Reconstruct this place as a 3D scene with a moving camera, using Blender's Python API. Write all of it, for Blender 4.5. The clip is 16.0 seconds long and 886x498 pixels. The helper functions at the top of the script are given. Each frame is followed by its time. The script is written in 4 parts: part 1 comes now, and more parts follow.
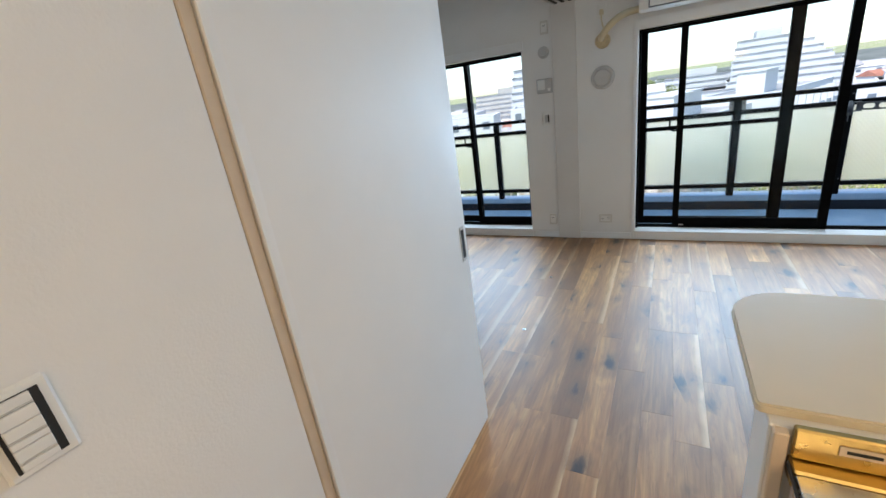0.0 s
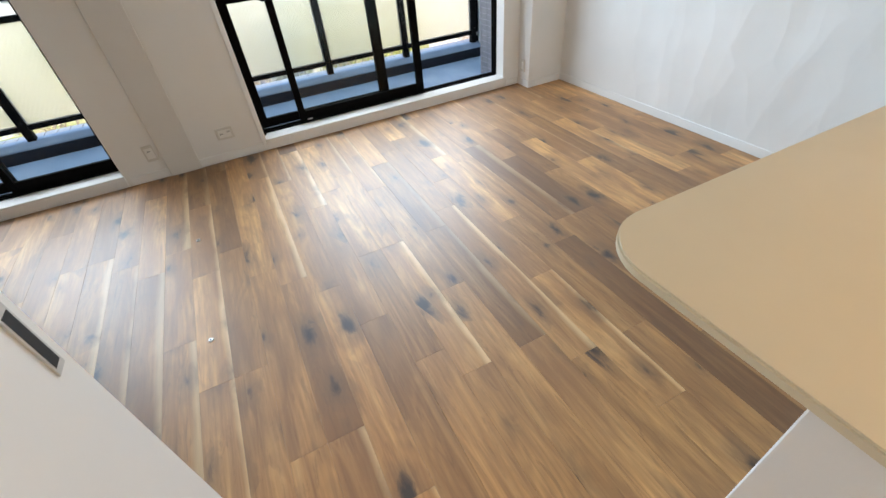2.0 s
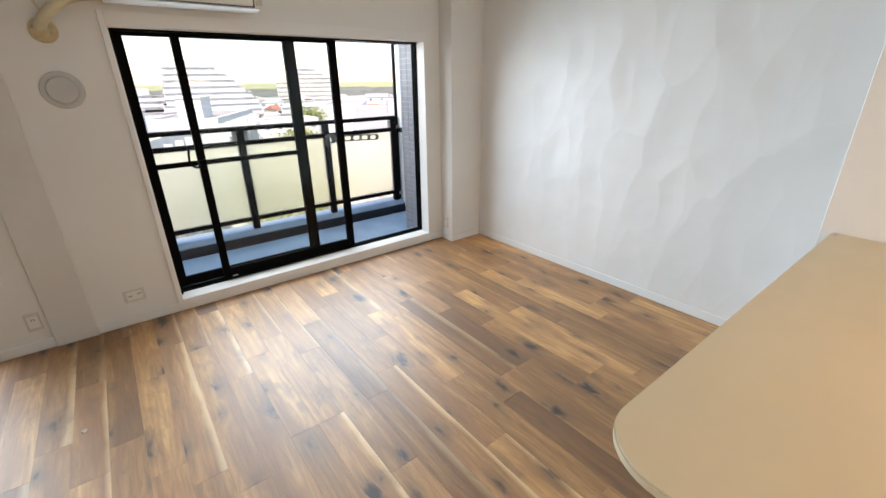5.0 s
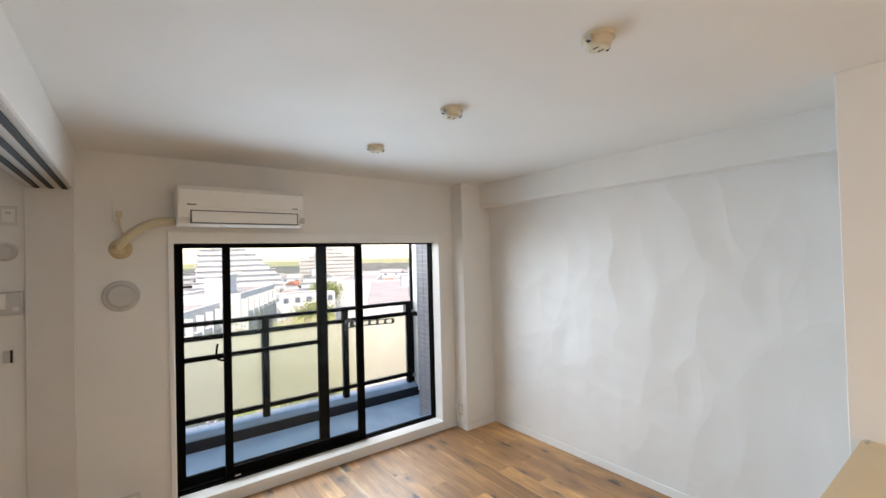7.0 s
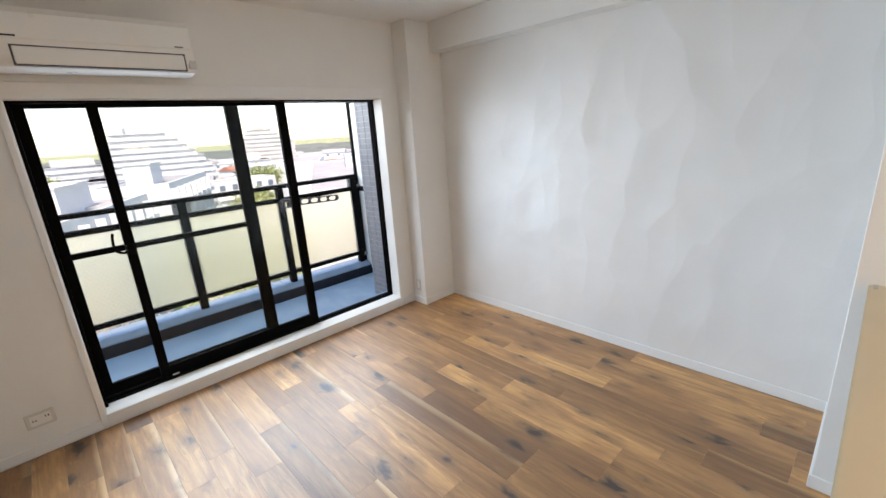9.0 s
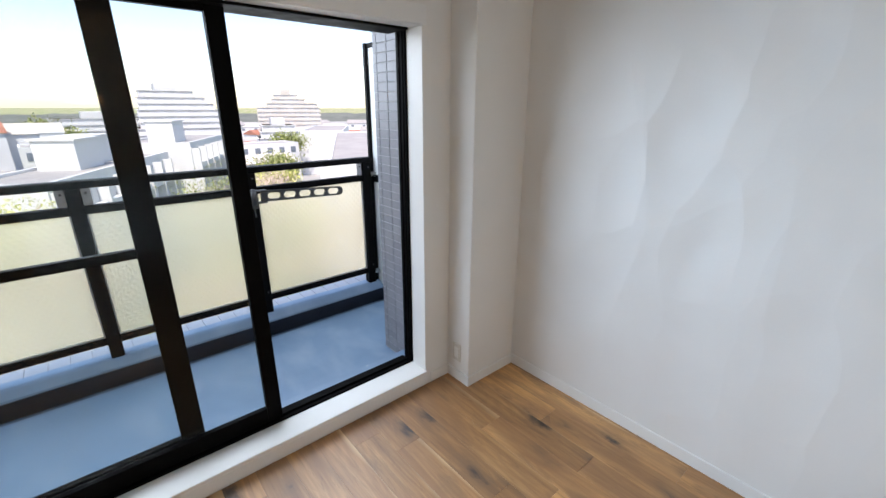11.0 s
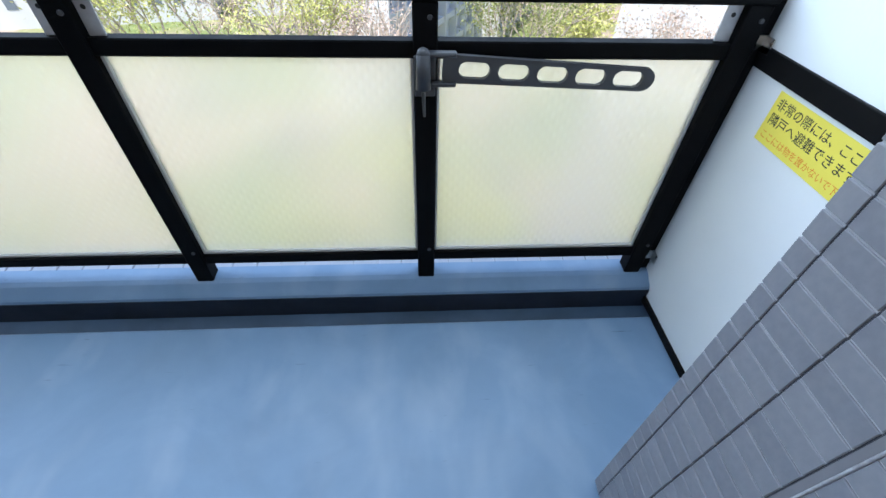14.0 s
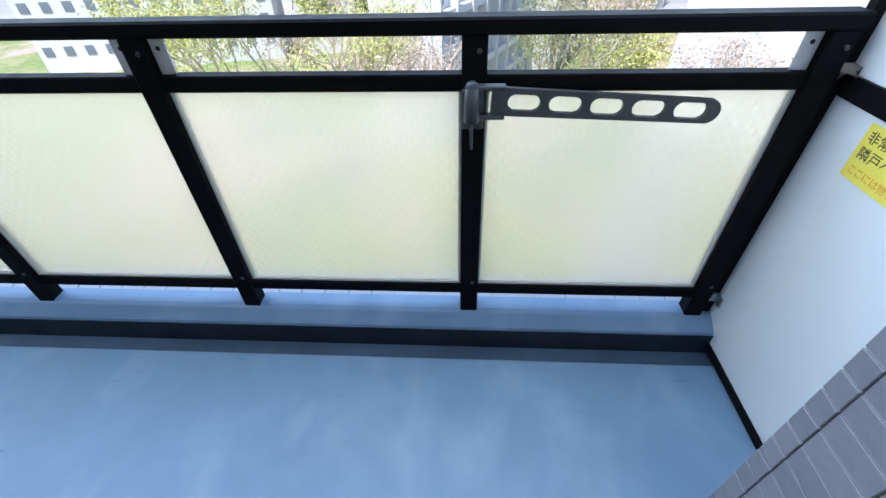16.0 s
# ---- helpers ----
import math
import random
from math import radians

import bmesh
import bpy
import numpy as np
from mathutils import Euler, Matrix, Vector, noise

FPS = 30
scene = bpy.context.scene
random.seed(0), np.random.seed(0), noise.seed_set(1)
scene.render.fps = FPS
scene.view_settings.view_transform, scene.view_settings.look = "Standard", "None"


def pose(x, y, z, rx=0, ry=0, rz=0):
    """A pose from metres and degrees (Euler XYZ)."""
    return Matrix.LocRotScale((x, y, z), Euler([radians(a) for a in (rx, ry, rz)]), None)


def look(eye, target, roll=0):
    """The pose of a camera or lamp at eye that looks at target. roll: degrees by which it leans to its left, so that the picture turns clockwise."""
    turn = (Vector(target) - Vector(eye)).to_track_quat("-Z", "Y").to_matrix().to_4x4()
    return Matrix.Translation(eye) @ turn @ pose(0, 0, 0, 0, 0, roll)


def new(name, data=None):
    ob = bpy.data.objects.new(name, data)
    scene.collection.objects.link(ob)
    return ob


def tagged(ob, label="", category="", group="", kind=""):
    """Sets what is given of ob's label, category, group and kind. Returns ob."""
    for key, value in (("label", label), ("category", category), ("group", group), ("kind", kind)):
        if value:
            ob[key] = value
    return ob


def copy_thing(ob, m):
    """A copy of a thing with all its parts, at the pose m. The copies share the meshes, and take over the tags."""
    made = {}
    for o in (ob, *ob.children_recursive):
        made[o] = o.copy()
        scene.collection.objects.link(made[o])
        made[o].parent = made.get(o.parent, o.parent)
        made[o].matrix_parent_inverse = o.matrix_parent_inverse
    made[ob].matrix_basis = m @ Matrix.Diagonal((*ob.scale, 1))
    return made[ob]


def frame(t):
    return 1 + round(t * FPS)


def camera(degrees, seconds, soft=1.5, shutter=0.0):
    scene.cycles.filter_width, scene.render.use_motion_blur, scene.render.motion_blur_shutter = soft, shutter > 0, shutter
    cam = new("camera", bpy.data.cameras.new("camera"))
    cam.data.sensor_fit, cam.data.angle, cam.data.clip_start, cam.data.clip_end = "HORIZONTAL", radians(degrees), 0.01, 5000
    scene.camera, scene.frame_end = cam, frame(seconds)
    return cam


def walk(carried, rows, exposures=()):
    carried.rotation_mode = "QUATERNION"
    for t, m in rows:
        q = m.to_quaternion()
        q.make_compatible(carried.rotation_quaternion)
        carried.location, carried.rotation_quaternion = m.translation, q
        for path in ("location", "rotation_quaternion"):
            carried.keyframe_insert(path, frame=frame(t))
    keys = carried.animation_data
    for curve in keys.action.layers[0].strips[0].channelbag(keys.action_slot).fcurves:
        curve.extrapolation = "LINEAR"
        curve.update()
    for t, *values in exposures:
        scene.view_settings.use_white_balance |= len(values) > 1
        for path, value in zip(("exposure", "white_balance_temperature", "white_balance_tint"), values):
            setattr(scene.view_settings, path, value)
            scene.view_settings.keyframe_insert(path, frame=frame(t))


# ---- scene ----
cam = camera(93.3, 16.0)
PATH = [
    (0, (0.471, 0.261, 1.505), (-0.456, 1.903, 0.837), -8.1),
    (0.5, (0.336, 0.486, 1.497), (-0.101, 2.269, 0.702), -7.0),
    (1, (0.209, 0.704, 1.472), (0.232, 2.465, 0.525), -6.1),
    (1.5, (0.14, 0.908, 1.466), (0.563, 2.511, 0.348), -5.9),
    (2, (0.158, 1.055, 1.409), (0.772, 2.465, 0.13), -5.7),
    (2.5, (0.195, 1.151, 1.404), (1.004, 2.405, 0.072), -5.0),
    (3, (0.205, 1.198, 1.4), (1.117, 2.395, 0.081), -4.9),
    (5.5, (0.061, 1.187, 1.574), (1.222, 2.73, 1.055), -0.7),
    (6, (0.05, 1.155, 1.621), (1.229, 2.744, 1.327), -1.1),
    (6.5, (0.025, 1.144, 1.683), (1.214, 2.748, 1.565), -1.3),
    (7, (0.008, 1.126, 1.699), (1.201, 2.731, 1.73), -1.5),
    (7.5, (0.016, 1.121, 1.697), (1.194, 2.738, 1.73), -1.6),
    (8, (0.074, 1.136, 1.678), (1.195, 2.785, 1.524), -1.8),
    (8.5, (0.169, 1.245, 1.592), (1.304, 2.842, 1.19), -2.7),
    (9, (0.268, 1.509, 1.562), (1.577, 2.917, 1.01), -3.8),
    (11.3, (1.361, 3.041, 1.491), (2.549, 4.507, 0.828), 1.8),
    (11.5, (1.473, 3.166, 1.49), (2.592, 4.671, 0.794), 1.6),
    (12, (1.701, 3.549, 1.477), (2.697, 5.097, 0.696), 2.2),
    (12.5, (1.878, 3.904, 1.436), (2.583, 5.526, 0.501), 3.4),
    (13, (1.951, 4.207, 1.366), (2.42, 5.804, 0.257), 3.6),
    (13.5, (1.967, 4.481, 1.365), (2.282, 5.985, 0.085), 3.4),
    (14, (1.979, 4.588, 1.362), (2.088, 6.018, -0.033), 2.0),
    (14.5, (2.012, 4.622, 1.286), (1.972, 5.94, -0.219), -0.8),
    (15, (2.005, 4.633, 1.274), (1.908, 5.889, -0.279), -2.5),
    (15.5, (1.994, 4.634, 1.302), (1.886, 5.977, -0.175), -2.6),
    (16, (1.984, 4.632, 1.349), (1.88, 6.15, 0.051), -1.7),
]
EXPOSURES = [(0, 2.5, 6150, 12), (1, 2.55, 6700, 14), (3, 2.95, 7250, 18), (5.5, 2.7, 7500, 19), (7, 2.62, 7600, 20), (8, 2.62, 7550, 20), (9, 2.68, 7250, 20), (11.5, 2.33, 6650, 18), (12, 2.26, 6150, 15), (12.5, 2.28, 5950, 13), (13, 2.42, 6250, 14), (13.5, 2.4, 6500, 14), (14.5, 2.36, 5950, 14), (15.2, 2.46, 5950, 15), (16, 2.42, 6000, 15)]
walk(cam, [(t, look(eye, target, roll)) for t, eye, target, roll in PATH], EXPOSURES)

# ---- light ----
world = bpy.data.worlds.new("sky")
scene.world = world
world.use_nodes = True
wn = world.node_tree
sky = wn.nodes.new("ShaderNodeTexSky")
sky.sky_type = 'NISHITA'
sky.sun_disc = False
SUN_DIR = Vector((-0.28, -0.45, 0.85)).normalized()
sky.sun_elevation = math.asin(SUN_DIR.z)
sky.sun_rotation = math.atan2(SUN_DIR.x, SUN_DIR.y)
sky.dust_density = 0.6
sky.ozone_density = 2.0
wn.links.new(sky.outputs[0], wn.nodes["Background"].inputs[0])
wn.nodes["Background"].inputs[1].default_value = 0.053
sun = new("sun", bpy.data.lights.new("sun", 'SUN'))
sun.data.energy = 1.15
sun.data.angle = radians(0.5)
sun.data.color = (1.0, 0.95, 0.87)
sun.matrix_world = look(SUN_DIR * 50, (0, 0, 0))


def area_lamp(name, place, target, size, watts, colour):
    la = bpy.data.lights.new(name, 'AREA')
    la.size, la.energy, la.color = size, watts, colour
    ob = new(name, la)
    ob.matrix_world = look(place, target)
    return ob


# warm work light of the kitchen
area_lamp("kitchen_lamp", (1.35, 0.40, 1.55), (1.35, 0.62, 0.8), 0.3, 0.6, (1.0, 0.66, 0.30))
bulb = new("hall_lamp", bpy.data.lights.new("hall_lamp", 'POINT'))
bulb.data.energy, bulb.data.color, bulb.data.shadow_soft_size = 4.7, (1.0, 0.74, 0.44), 0.12
bulb.location = (1.1, -0.7, 2.05)
# the sky's light in the openings of the windows and of the balcony
for name, x, y, z, w, h, watts in (("window_light", 1.2, 4.515, 1.15, 1.8, 1.3, 6.6), ("window_light", -1.41, 4.515, 1.15, 1.15, 1.3, 3.9),
                                   ("balcony_light", -0.3, 6.0, 1.86, 7.0, 1.45, 32.0)):
    o = area_lamp(name, (x, y, z), (x, y - 5, z - (0.5 if y < 5 else 6.0)), 1.0, watts, (0.50, 0.755, 1.0) if y < 5 else (0.70, 0.86, 1.0))
    o.data.shape, o.data.size, o.data.size_y = 'RECTANGLE', w, h
    if y < 5:
        o.data.spread = radians(145)


# ---- materials ----
def material(name, colour=(0.8, 0.8, 0.8), rough=0.5, metal=0.0, spec=0.5):
    m = bpy.data.materials.new(name)
    m.use_nodes = True
    b = m.node_tree.nodes["Principled BSDF"]
    b.inputs["Base Color"].default_value = (*colour, 1)
    b.inputs["Roughness"].default_value = rough
    b.inputs["Metallic"].default_value = metal
    b.inputs["Specular IOR Level"].default_value = spec
    return m


def nodes_of(m):
    t = m.node_tree
    return t.nodes, t.links, t.nodes["Principled BSDF"]


def coords(m, scale=(1, 1, 1), which="Object"):
    n, l, b = nodes_of(m)
    tc = n.new("ShaderNodeTexCoord")
    mp = n.new("ShaderNodeMapping")
    mp.inputs["Scale"].default_value = scale
    l.new(tc.outputs[which], mp.inputs[0])
    return mp.outputs[0]


def noise_of(m, vector, scale, detail=4.0, rough=0.55, distort=0.0):
    n, l, b = nodes_of(m)
    x = n.new("ShaderNodeTexNoise")
    x.inputs["Scale"].default_value = scale
    x.inputs["Detail"].default_value = detail
    x.inputs["Roughness"].default_value = rough
    x.inputs["Distortion"].default_value = distort
    l.new(vector, x.inputs["Vector"])
    return x.outputs[0]


def ramp(m, value, stops):
    n, l, b = nodes_of(m)
    r = n.new("ShaderNodeValToRGB")
    e = r.color_ramp.elements
    while len(e) < len(stops):
        e.new(0.5)
    for k, (p, c) in zip(e, stops):
        k.position = p
        k.color = (*c, 1) if len(c) == 3 else c
    l.new(value, r.inputs[0])
    return r.outputs[0]


def mixed(m, fac, a, b2, kind="MIX"):
    n, l, b = nodes_of(m)
    x = n.new("ShaderNodeMix")
    x.data_type = 'RGBA'
    x.blend_type = kind
    for value, slot in ((fac, 0), (a, 6), (b2, 7)):
        if isinstance(value, (float, int)):
            x.inputs[slot].default_value = value
        elif isinstance(value, tuple):
            x.inputs[slot].default_value = (*value, 1)
        else:
            l.new(value, x.inputs[slot])
    return x.outputs[2]


def bump(m, value, strength, distance, before=None):
    n, l, b = nodes_of(m)
    x = n.new("ShaderNodeBump")
    x.inputs["Strength"].default_value = strength
    x.inputs["Distance"].default_value = distance
    l.new(value, x.inputs["Height"])
    if before is not None:
        l.new(before, x.inputs["Normal"])
    l.new(x.outputs[0], b.inputs["Normal"])
    return x.outputs[0]


def plain_varied(name, colour, rough, spread=0.06, scale=3.0, fine=120.0, relief=0.0004, metal=0.0, spec=0.5):
    """Paint, plastic or metal with slight stains and a fine grain."""
    m = material(name, colour, rough, metal, spec)
    n, l, b = nodes_of(m)
    v = coords(m)
    lo = tuple(c * (1 - spread) for c in colour)
    hi = tuple(min(1, c * (1 + spread)) for c in colour)
    l.new(ramp(m, noise_of(m, v, scale, 5), [(0.3, lo), (0.7, hi)]), b.inputs["Base Color"])
    l.new(ramp(m, noise_of(m, v, scale * 2.3, 3), [(0.3, (rough * 0.85,) * 3), (0.7, (min(1, rough * 1.15),) * 3)]), b.inputs["Roughness"])
    if relief:
        bump(m, noise_of(m, v, fine, 3), 0.5, relief)
    return m


WALLPAPER = plain_varied("white_wallpaper", (0.80, 0.79, 0.76), 0.7, 0.025, 2.0, 170.0, 0.0012)
CEILING = plain_varied("ceiling_paper", (0.80, 0.79, 0.76), 0.75, 0.02, 1.5, 150.0, 0.001)
TRIM = plain_varied("white_trim", (0.82, 0.82, 0.80), 0.42, 0.02, 4.0, 60.0, 0.0002)
JAMB = plain_varied("jamb_white", (0.70, 0.68, 0.645), 0.45, 0.03, 3.0, 60.0, 0.0002)
DOOR = plain_varied("door_white", (0.82, 0.81, 0.78), 0.5, 0.02, 2.5, 80.0, 0.0002)
BEIGE = plain_varied("beige_edge", (0.62, 0.50, 0.36), 0.5, 0.05, 12.0, 60.0, 0.0002)
PLASTIC = plain_varied("white_plastic", (0.80, 0.79, 0.75), 0.32, 0.015, 6.0, 60.0, 0.0)
GREYPLASTIC = plain_varied("grey_plastic", (0.52, 0.51, 0.49), 0.4, 0.03, 9.0, 60.0, 0.0)
CREAMPIPE = plain_varied("cream_pipe_wrap", (0.66, 0.58, 0.40), 0.6, 0.07, 14.0, 90.0, 0.0012)
PUTTY = plain_varied("putty", (0.62, 0.50, 0.30), 0.8, 0.1, 30.0, 90.0, 0.002)
BLACKALU = plain_varied("black_aluminium", (0.0035, 0.0034, 0.0035), 0.6, 0.25, 8.0, 200.0, 0.0001, 0.0, 0.04)
RAILALU = plain_varied("dark_bronze_rail", (0.0050, 0.0050, 0.0055), 0.55, 0.25, 5.0, 200.0, 0.0001, 0.0, 0.06)
ARMGREY = plain_varied("grey_bracket", (0.048, 0.050, 0.056), 0.45, 0.1, 12.0, 200.0, 0.0002)
STEEL = plain_varied("steel", (0.62, 0.62, 0.60), 0.28, 0.08, 10.0, 200.0, 0.0001, 1.0)
DARKGAP = material("dark_gap", (0.02, 0.02, 0.02), 0.8)
COUNTER = plain_varied("cream_counter", (0.66, 0.575, 0.415), 0.42, 0.03, 3.0, 90.0, 0.0002)
CABINET = plain_varied("cabinet_grey_white", (0.66, 0.65, 0.62), 0.4, 0.02, 4.0, 60.0, 0.0)
BOARD = plain_varied("white_board", (0.78, 0.80, 0.80), 0.6, 0.03, 2.0, 90.0, 0.0006)
YELLOW = plain_varied("yellow_sticker", (0.86, 0.72, 0.10), 0.45, 0.03, 12.0, 60.0, 0.0)
BLACKINK = material("black_ink", (0.02, 0.02, 0.02), 0.6)
ORANGEINK = material("orange_ink", (0.80, 0.30, 0.02), 0.6)
CONCRETE = plain_varied("concrete", (0.42, 0.42, 0.41), 0.85, 0.15, 2.0, 40.0, 0.003)


def feature_paper():
    """Wallpaper with a trowelled plaster relief: overlapping flat strokes, each at its own slant, with crisp edges."""
    m = material("trowelled_wallpaper", (0.80, 0.79, 0.76), 0.42)
    n, l, b = nodes_of(m)
    v = coords(m)

    def strokes(turn, scale, offset):
        mp = n.new("ShaderNodeMapping")
        mp.inputs["Rotation"].default_value = (radians(turn), 0, 0)
        mp.inputs["Scale"].default_value = (0.0, scale, scale * 0.55)
        mp.inputs["Location"].default_value = (0.3, offset, offset * 0.7)
        l.new(v, mp.inputs[0])
        nz = n.new("ShaderNodeTexNoise")
        nz.inputs["Scale"].default_value = 0.9
        nz.inputs["Detail"].default_value = 0.5
        l.new(mp.outputs[0], nz.inputs["Vector"])
        bent = n.new("ShaderNodeVectorMath")
        bent.operation = 'MULTIPLY_ADD'
        l.new(nz.outputs[1], bent.inputs[0])
        bent.inputs[1].default_value = (0.0, 0.8, 0.8)
        l.new(mp.outputs[0], bent.inputs[2])
        vo = n.new("ShaderNodeTexVoronoi")
        vo.inputs["Scale"].default_value = 1.0
        vo.feature = 'SMOOTH_F1'
        vo.inputs["Smoothness"].default_value = 0.015
        l.new(bent.outputs[0], vo.inputs["Vector"])
        return vo.outputs["Distance"]

    first = bump(m, strokes(28, 4.6, 0.0), 1.0, 0.0125)
    second = bump(m, strokes(-20, 2.9, 3.7), 1.0, 0.013, first)
    wob = noise_of(m, v, 3.4, 1, 0.5, 0.3)
    third = bump(m, wob, 0.6, 0.022, second)
    bump(m, noise_of(m, v, 150, 3), 0.4, 0.0008, third)
    l.new(ramp(m, wob, [(0.3, (0.785, 0.775, 0.75)), (0.7, (0.815, 0.805, 0.78))]), b.inputs["Base Color"])
    return m


def oak():
    """Knotty oak boards: grain along y, a pale sapwood edge, dark knots, each board its own tone."""
    m = material("knotty_oak", (0.4, 0.26, 0.14), 0.36)
    n, l, b = nodes_of(m)
    tc = n.new("ShaderNodeTexCoord")
    oi = n.new("ShaderNodeObjectInfo")

    def math_node(kind, a, b2, c2=None):
        x = n.new("ShaderNodeMath")
        x.operation = kind
        for k, v in enumerate((a, b2, c2)):
            if v is None:
                continue
            if isinstance(v, (int, float)):
                x.inputs[k].default_value = v
            else:
                l.new(v, x.inputs[k])
        return x.outputs[0]

    shift = math_node('MULTIPLY', oi.outputs["Random"], 57.0)
    com = n.new("ShaderNodeCombineXYZ")
    for k in range(3):
        l.new(shift, com.inputs[k])
    add = n.new("ShaderNodeVectorMath")
    l.new(tc.outputs["Object"], add.inputs[0])
    l.new(com.outputs[0], add.inputs[1])

    def scaled(sx, sy):
        mp = n.new("ShaderNodeMapping")
        mp.inputs["Scale"].default_value = (sx, sy, 1)
        l.new(add.outputs[0], mp.inputs[0])
        return mp.outputs[0]

    # knots, drawn out along the board
    vo = n.new("ShaderNodeTexVoronoi")
    vo.inputs["Scale"].default_value = 1.0
    vo.voronoi_dimensions = '2D'
    l.new(scaled(5.2, 2.5), vo.inputs["Vector"])
    soft = noise_of(m, scaled(19, 8), 1.0, 4, 0.6, 0.5)
    pick = n.new("ShaderNodeSeparateColor")
    l.new(vo.outputs["Color"], pick.inputs[0])
    gate = math_node('GREATER_THAN', pick.outputs[0], 0.36)
    kd = math_node('MULTIPLY_ADD', soft, 0.62, vo.outputs["Distance"])
    kd = math_node('MULTIPLY_ADD', pick.outputs[1], 0.24, kd)
    kd = math_node('ADD', kd, math_node('MULTIPLY', math_node('SUBTRACT', 1.0, gate), 0.11))
    # cathedral grain: bands of a warped field
    warp = noise_of(m, scaled(7.0, 0.9), 1.0, 3, 0.5, 0.4)
    bands = math_node('SINE', math_node('MULTIPLY_ADD', warp, 62.0, math_node('MULTIPLY', kd, 9.0)), 0.0)
    grain = noise_of(m, scaled(10, 0.7), 1.0, 5, 0.62, 2.0)
    fine = noise_of(m, scaled(150, 6), 1.0, 3, 0.6)
    broad = noise_of(m, scaled(4.0, 0.8), 1.0, 3, 0.5, 0.6)
    base = ramp(m, grain, [(0.27, (0.29, 0.145, 0.056)), (0.44, (0.46, 0.255, 0.104)), (0.58, (0.57, 0.340, 0.150)), (0.75, (0.67, 0.440, 0.220))])
    base = mixed(m, math_node('MULTIPLY', math_node('ADD', bands, 1.0), 0.15), base, (0.21, 0.110, 0.050))
    streak = noise_of(m, scaled(24, 0.9), 1.0, 3, 0.5, 0.8)
    base = mixed(m, ramp(m, streak, [(0.52, (0, 0, 0)), (0.66, (0.42,) * 3)]), base, (0.21, 0.105, 0.044))
    flame = noise_of(m, scaled(26, 3.2), 1.0, 5, 0.65, 2.2)
    base = mixed(m, ramp(m, flame, [(0.56, (0, 0, 0)), (0.66, (0.45,) * 3)]), base, (0.17, 0.085, 0.036))
    base = mixed(m, 0.18, base, ramp(m, fine, [(0.3, (0.20, 0.11, 0.05)), (0.7, (0.55, 0.38, 0.21))]))
    base = mixed(m, ramp(m, broad, [(0.38, (0.7,) * 3), (0.62, (0, 0, 0))]), base, (0.20, 0.102, 0.048))
    # sapwood along one edge of a board
    sep = n.new("ShaderNodeSeparateXYZ")
    l.new(tc.outputs["Object"], sep.inputs[0])
    edge = math_node('MULTIPLY_ADD', noise_of(m, scaled(3.0, 1.6), 1.0, 3, 0.6), 0.07, sep.outputs[0])
    where = math_node('MULTIPLY_ADD', oi.outputs["Random"], 0.13, 0.122)
    sap = math_node('MULTIPLY', math_node('SUBTRACT', edge, where), 42.0)
    sapc = ramp(m, sap, [(0.0, (0, 0, 0)), (1.0, (0.62,) * 3)])
    base = mixed(m, sapc, base, mixed(m, grain, (0.58, 0.44, 0.27), (0.76, 0.62, 0.43)))
    tone = ramp(m, math_node('FRACT', math_node('MULTIPLY', oi.outputs["Random"], 7.31), 0.0), [(0.0, (0.66, 0.53, 0.40)), (0.3, (0.98, 0.83, 0.64)), (0.7, (1.24, 1.07, 0.84)), (1.0, (1.52, 1.36, 1.10))])
    base = mixed(m, 1.0, base, tone, "MULTIPLY")
    halo = ramp(m, kd, [(0.42, (0.85,) * 3), (0.56, (0.45,) * 3), (0.76, (0, 0, 0))])
    core = ramp(m, kd, [(0.36, (0.92,) * 3), (0.52, (0, 0, 0))])
    base = mixed(m, halo, base, (0.17, 0.088, 0.040))
    base = mixed(m, core, base, (0.030, 0.018, 0.013))
    l.new(base, b.inputs["Base Color"])
    l.new(ramp(m, grain, [(0.3, (0.52,) * 3), (0.7, (0.49,) * 3)]), b.inputs["Roughness"])
    b.inputs["Specular IOR Level"].default_value = 0.5
    b.inputs["Coat Weight"].default_value = 0.75
    b.inputs["Coat Roughness"].default_value = 0.52
    bump(m, fine, 0.12, 0.0005)
    return m


def pane_glass(name, tint=(0.965, 0.98, 0.975)):
    m = bpy.data.materials.new(name)
    m.use_nodes = True
    n, l = m.node_tree.nodes, m.node_tree.links
    n.remove(n["Principled BSDF"])
    tr = n.new("ShaderNodeBsdfTransparent")
    tr.inputs[0].default_value = (*tint, 1)
    gl = n.new("ShaderNodeBsdfGlossy")
    gl.inputs["Roughness"].default_value = 0.01
    lw = n.new("ShaderNodeLayerWeight")
    lw.inputs[0].default_value = 0.5
    pw = n.new("ShaderNodeMath")
    pw.operation = 'POWER'
    pw.inputs[1].default_value = 4.0
    l.new(lw.outputs["Facing"], pw.inputs[0])
    fr = n.new("ShaderNodeMath")
    fr.operation = 'MULTIPLY_ADD'
    fr.inputs[1].default_value = 0.7
    fr.inputs[2].default_value = 0.012
    l.new(pw.outputs[0], fr.inputs[0])
    mx = n.new("ShaderNodeMixShader")
    l.new(fr.outputs[0], mx.inputs[0])
    l.new(tr.outputs[0], mx.inputs[1])
    l.new(gl.outputs[0], mx.inputs[2])
    l.new(mx.outputs[0], n["Material Output"].inputs[0])
    return m


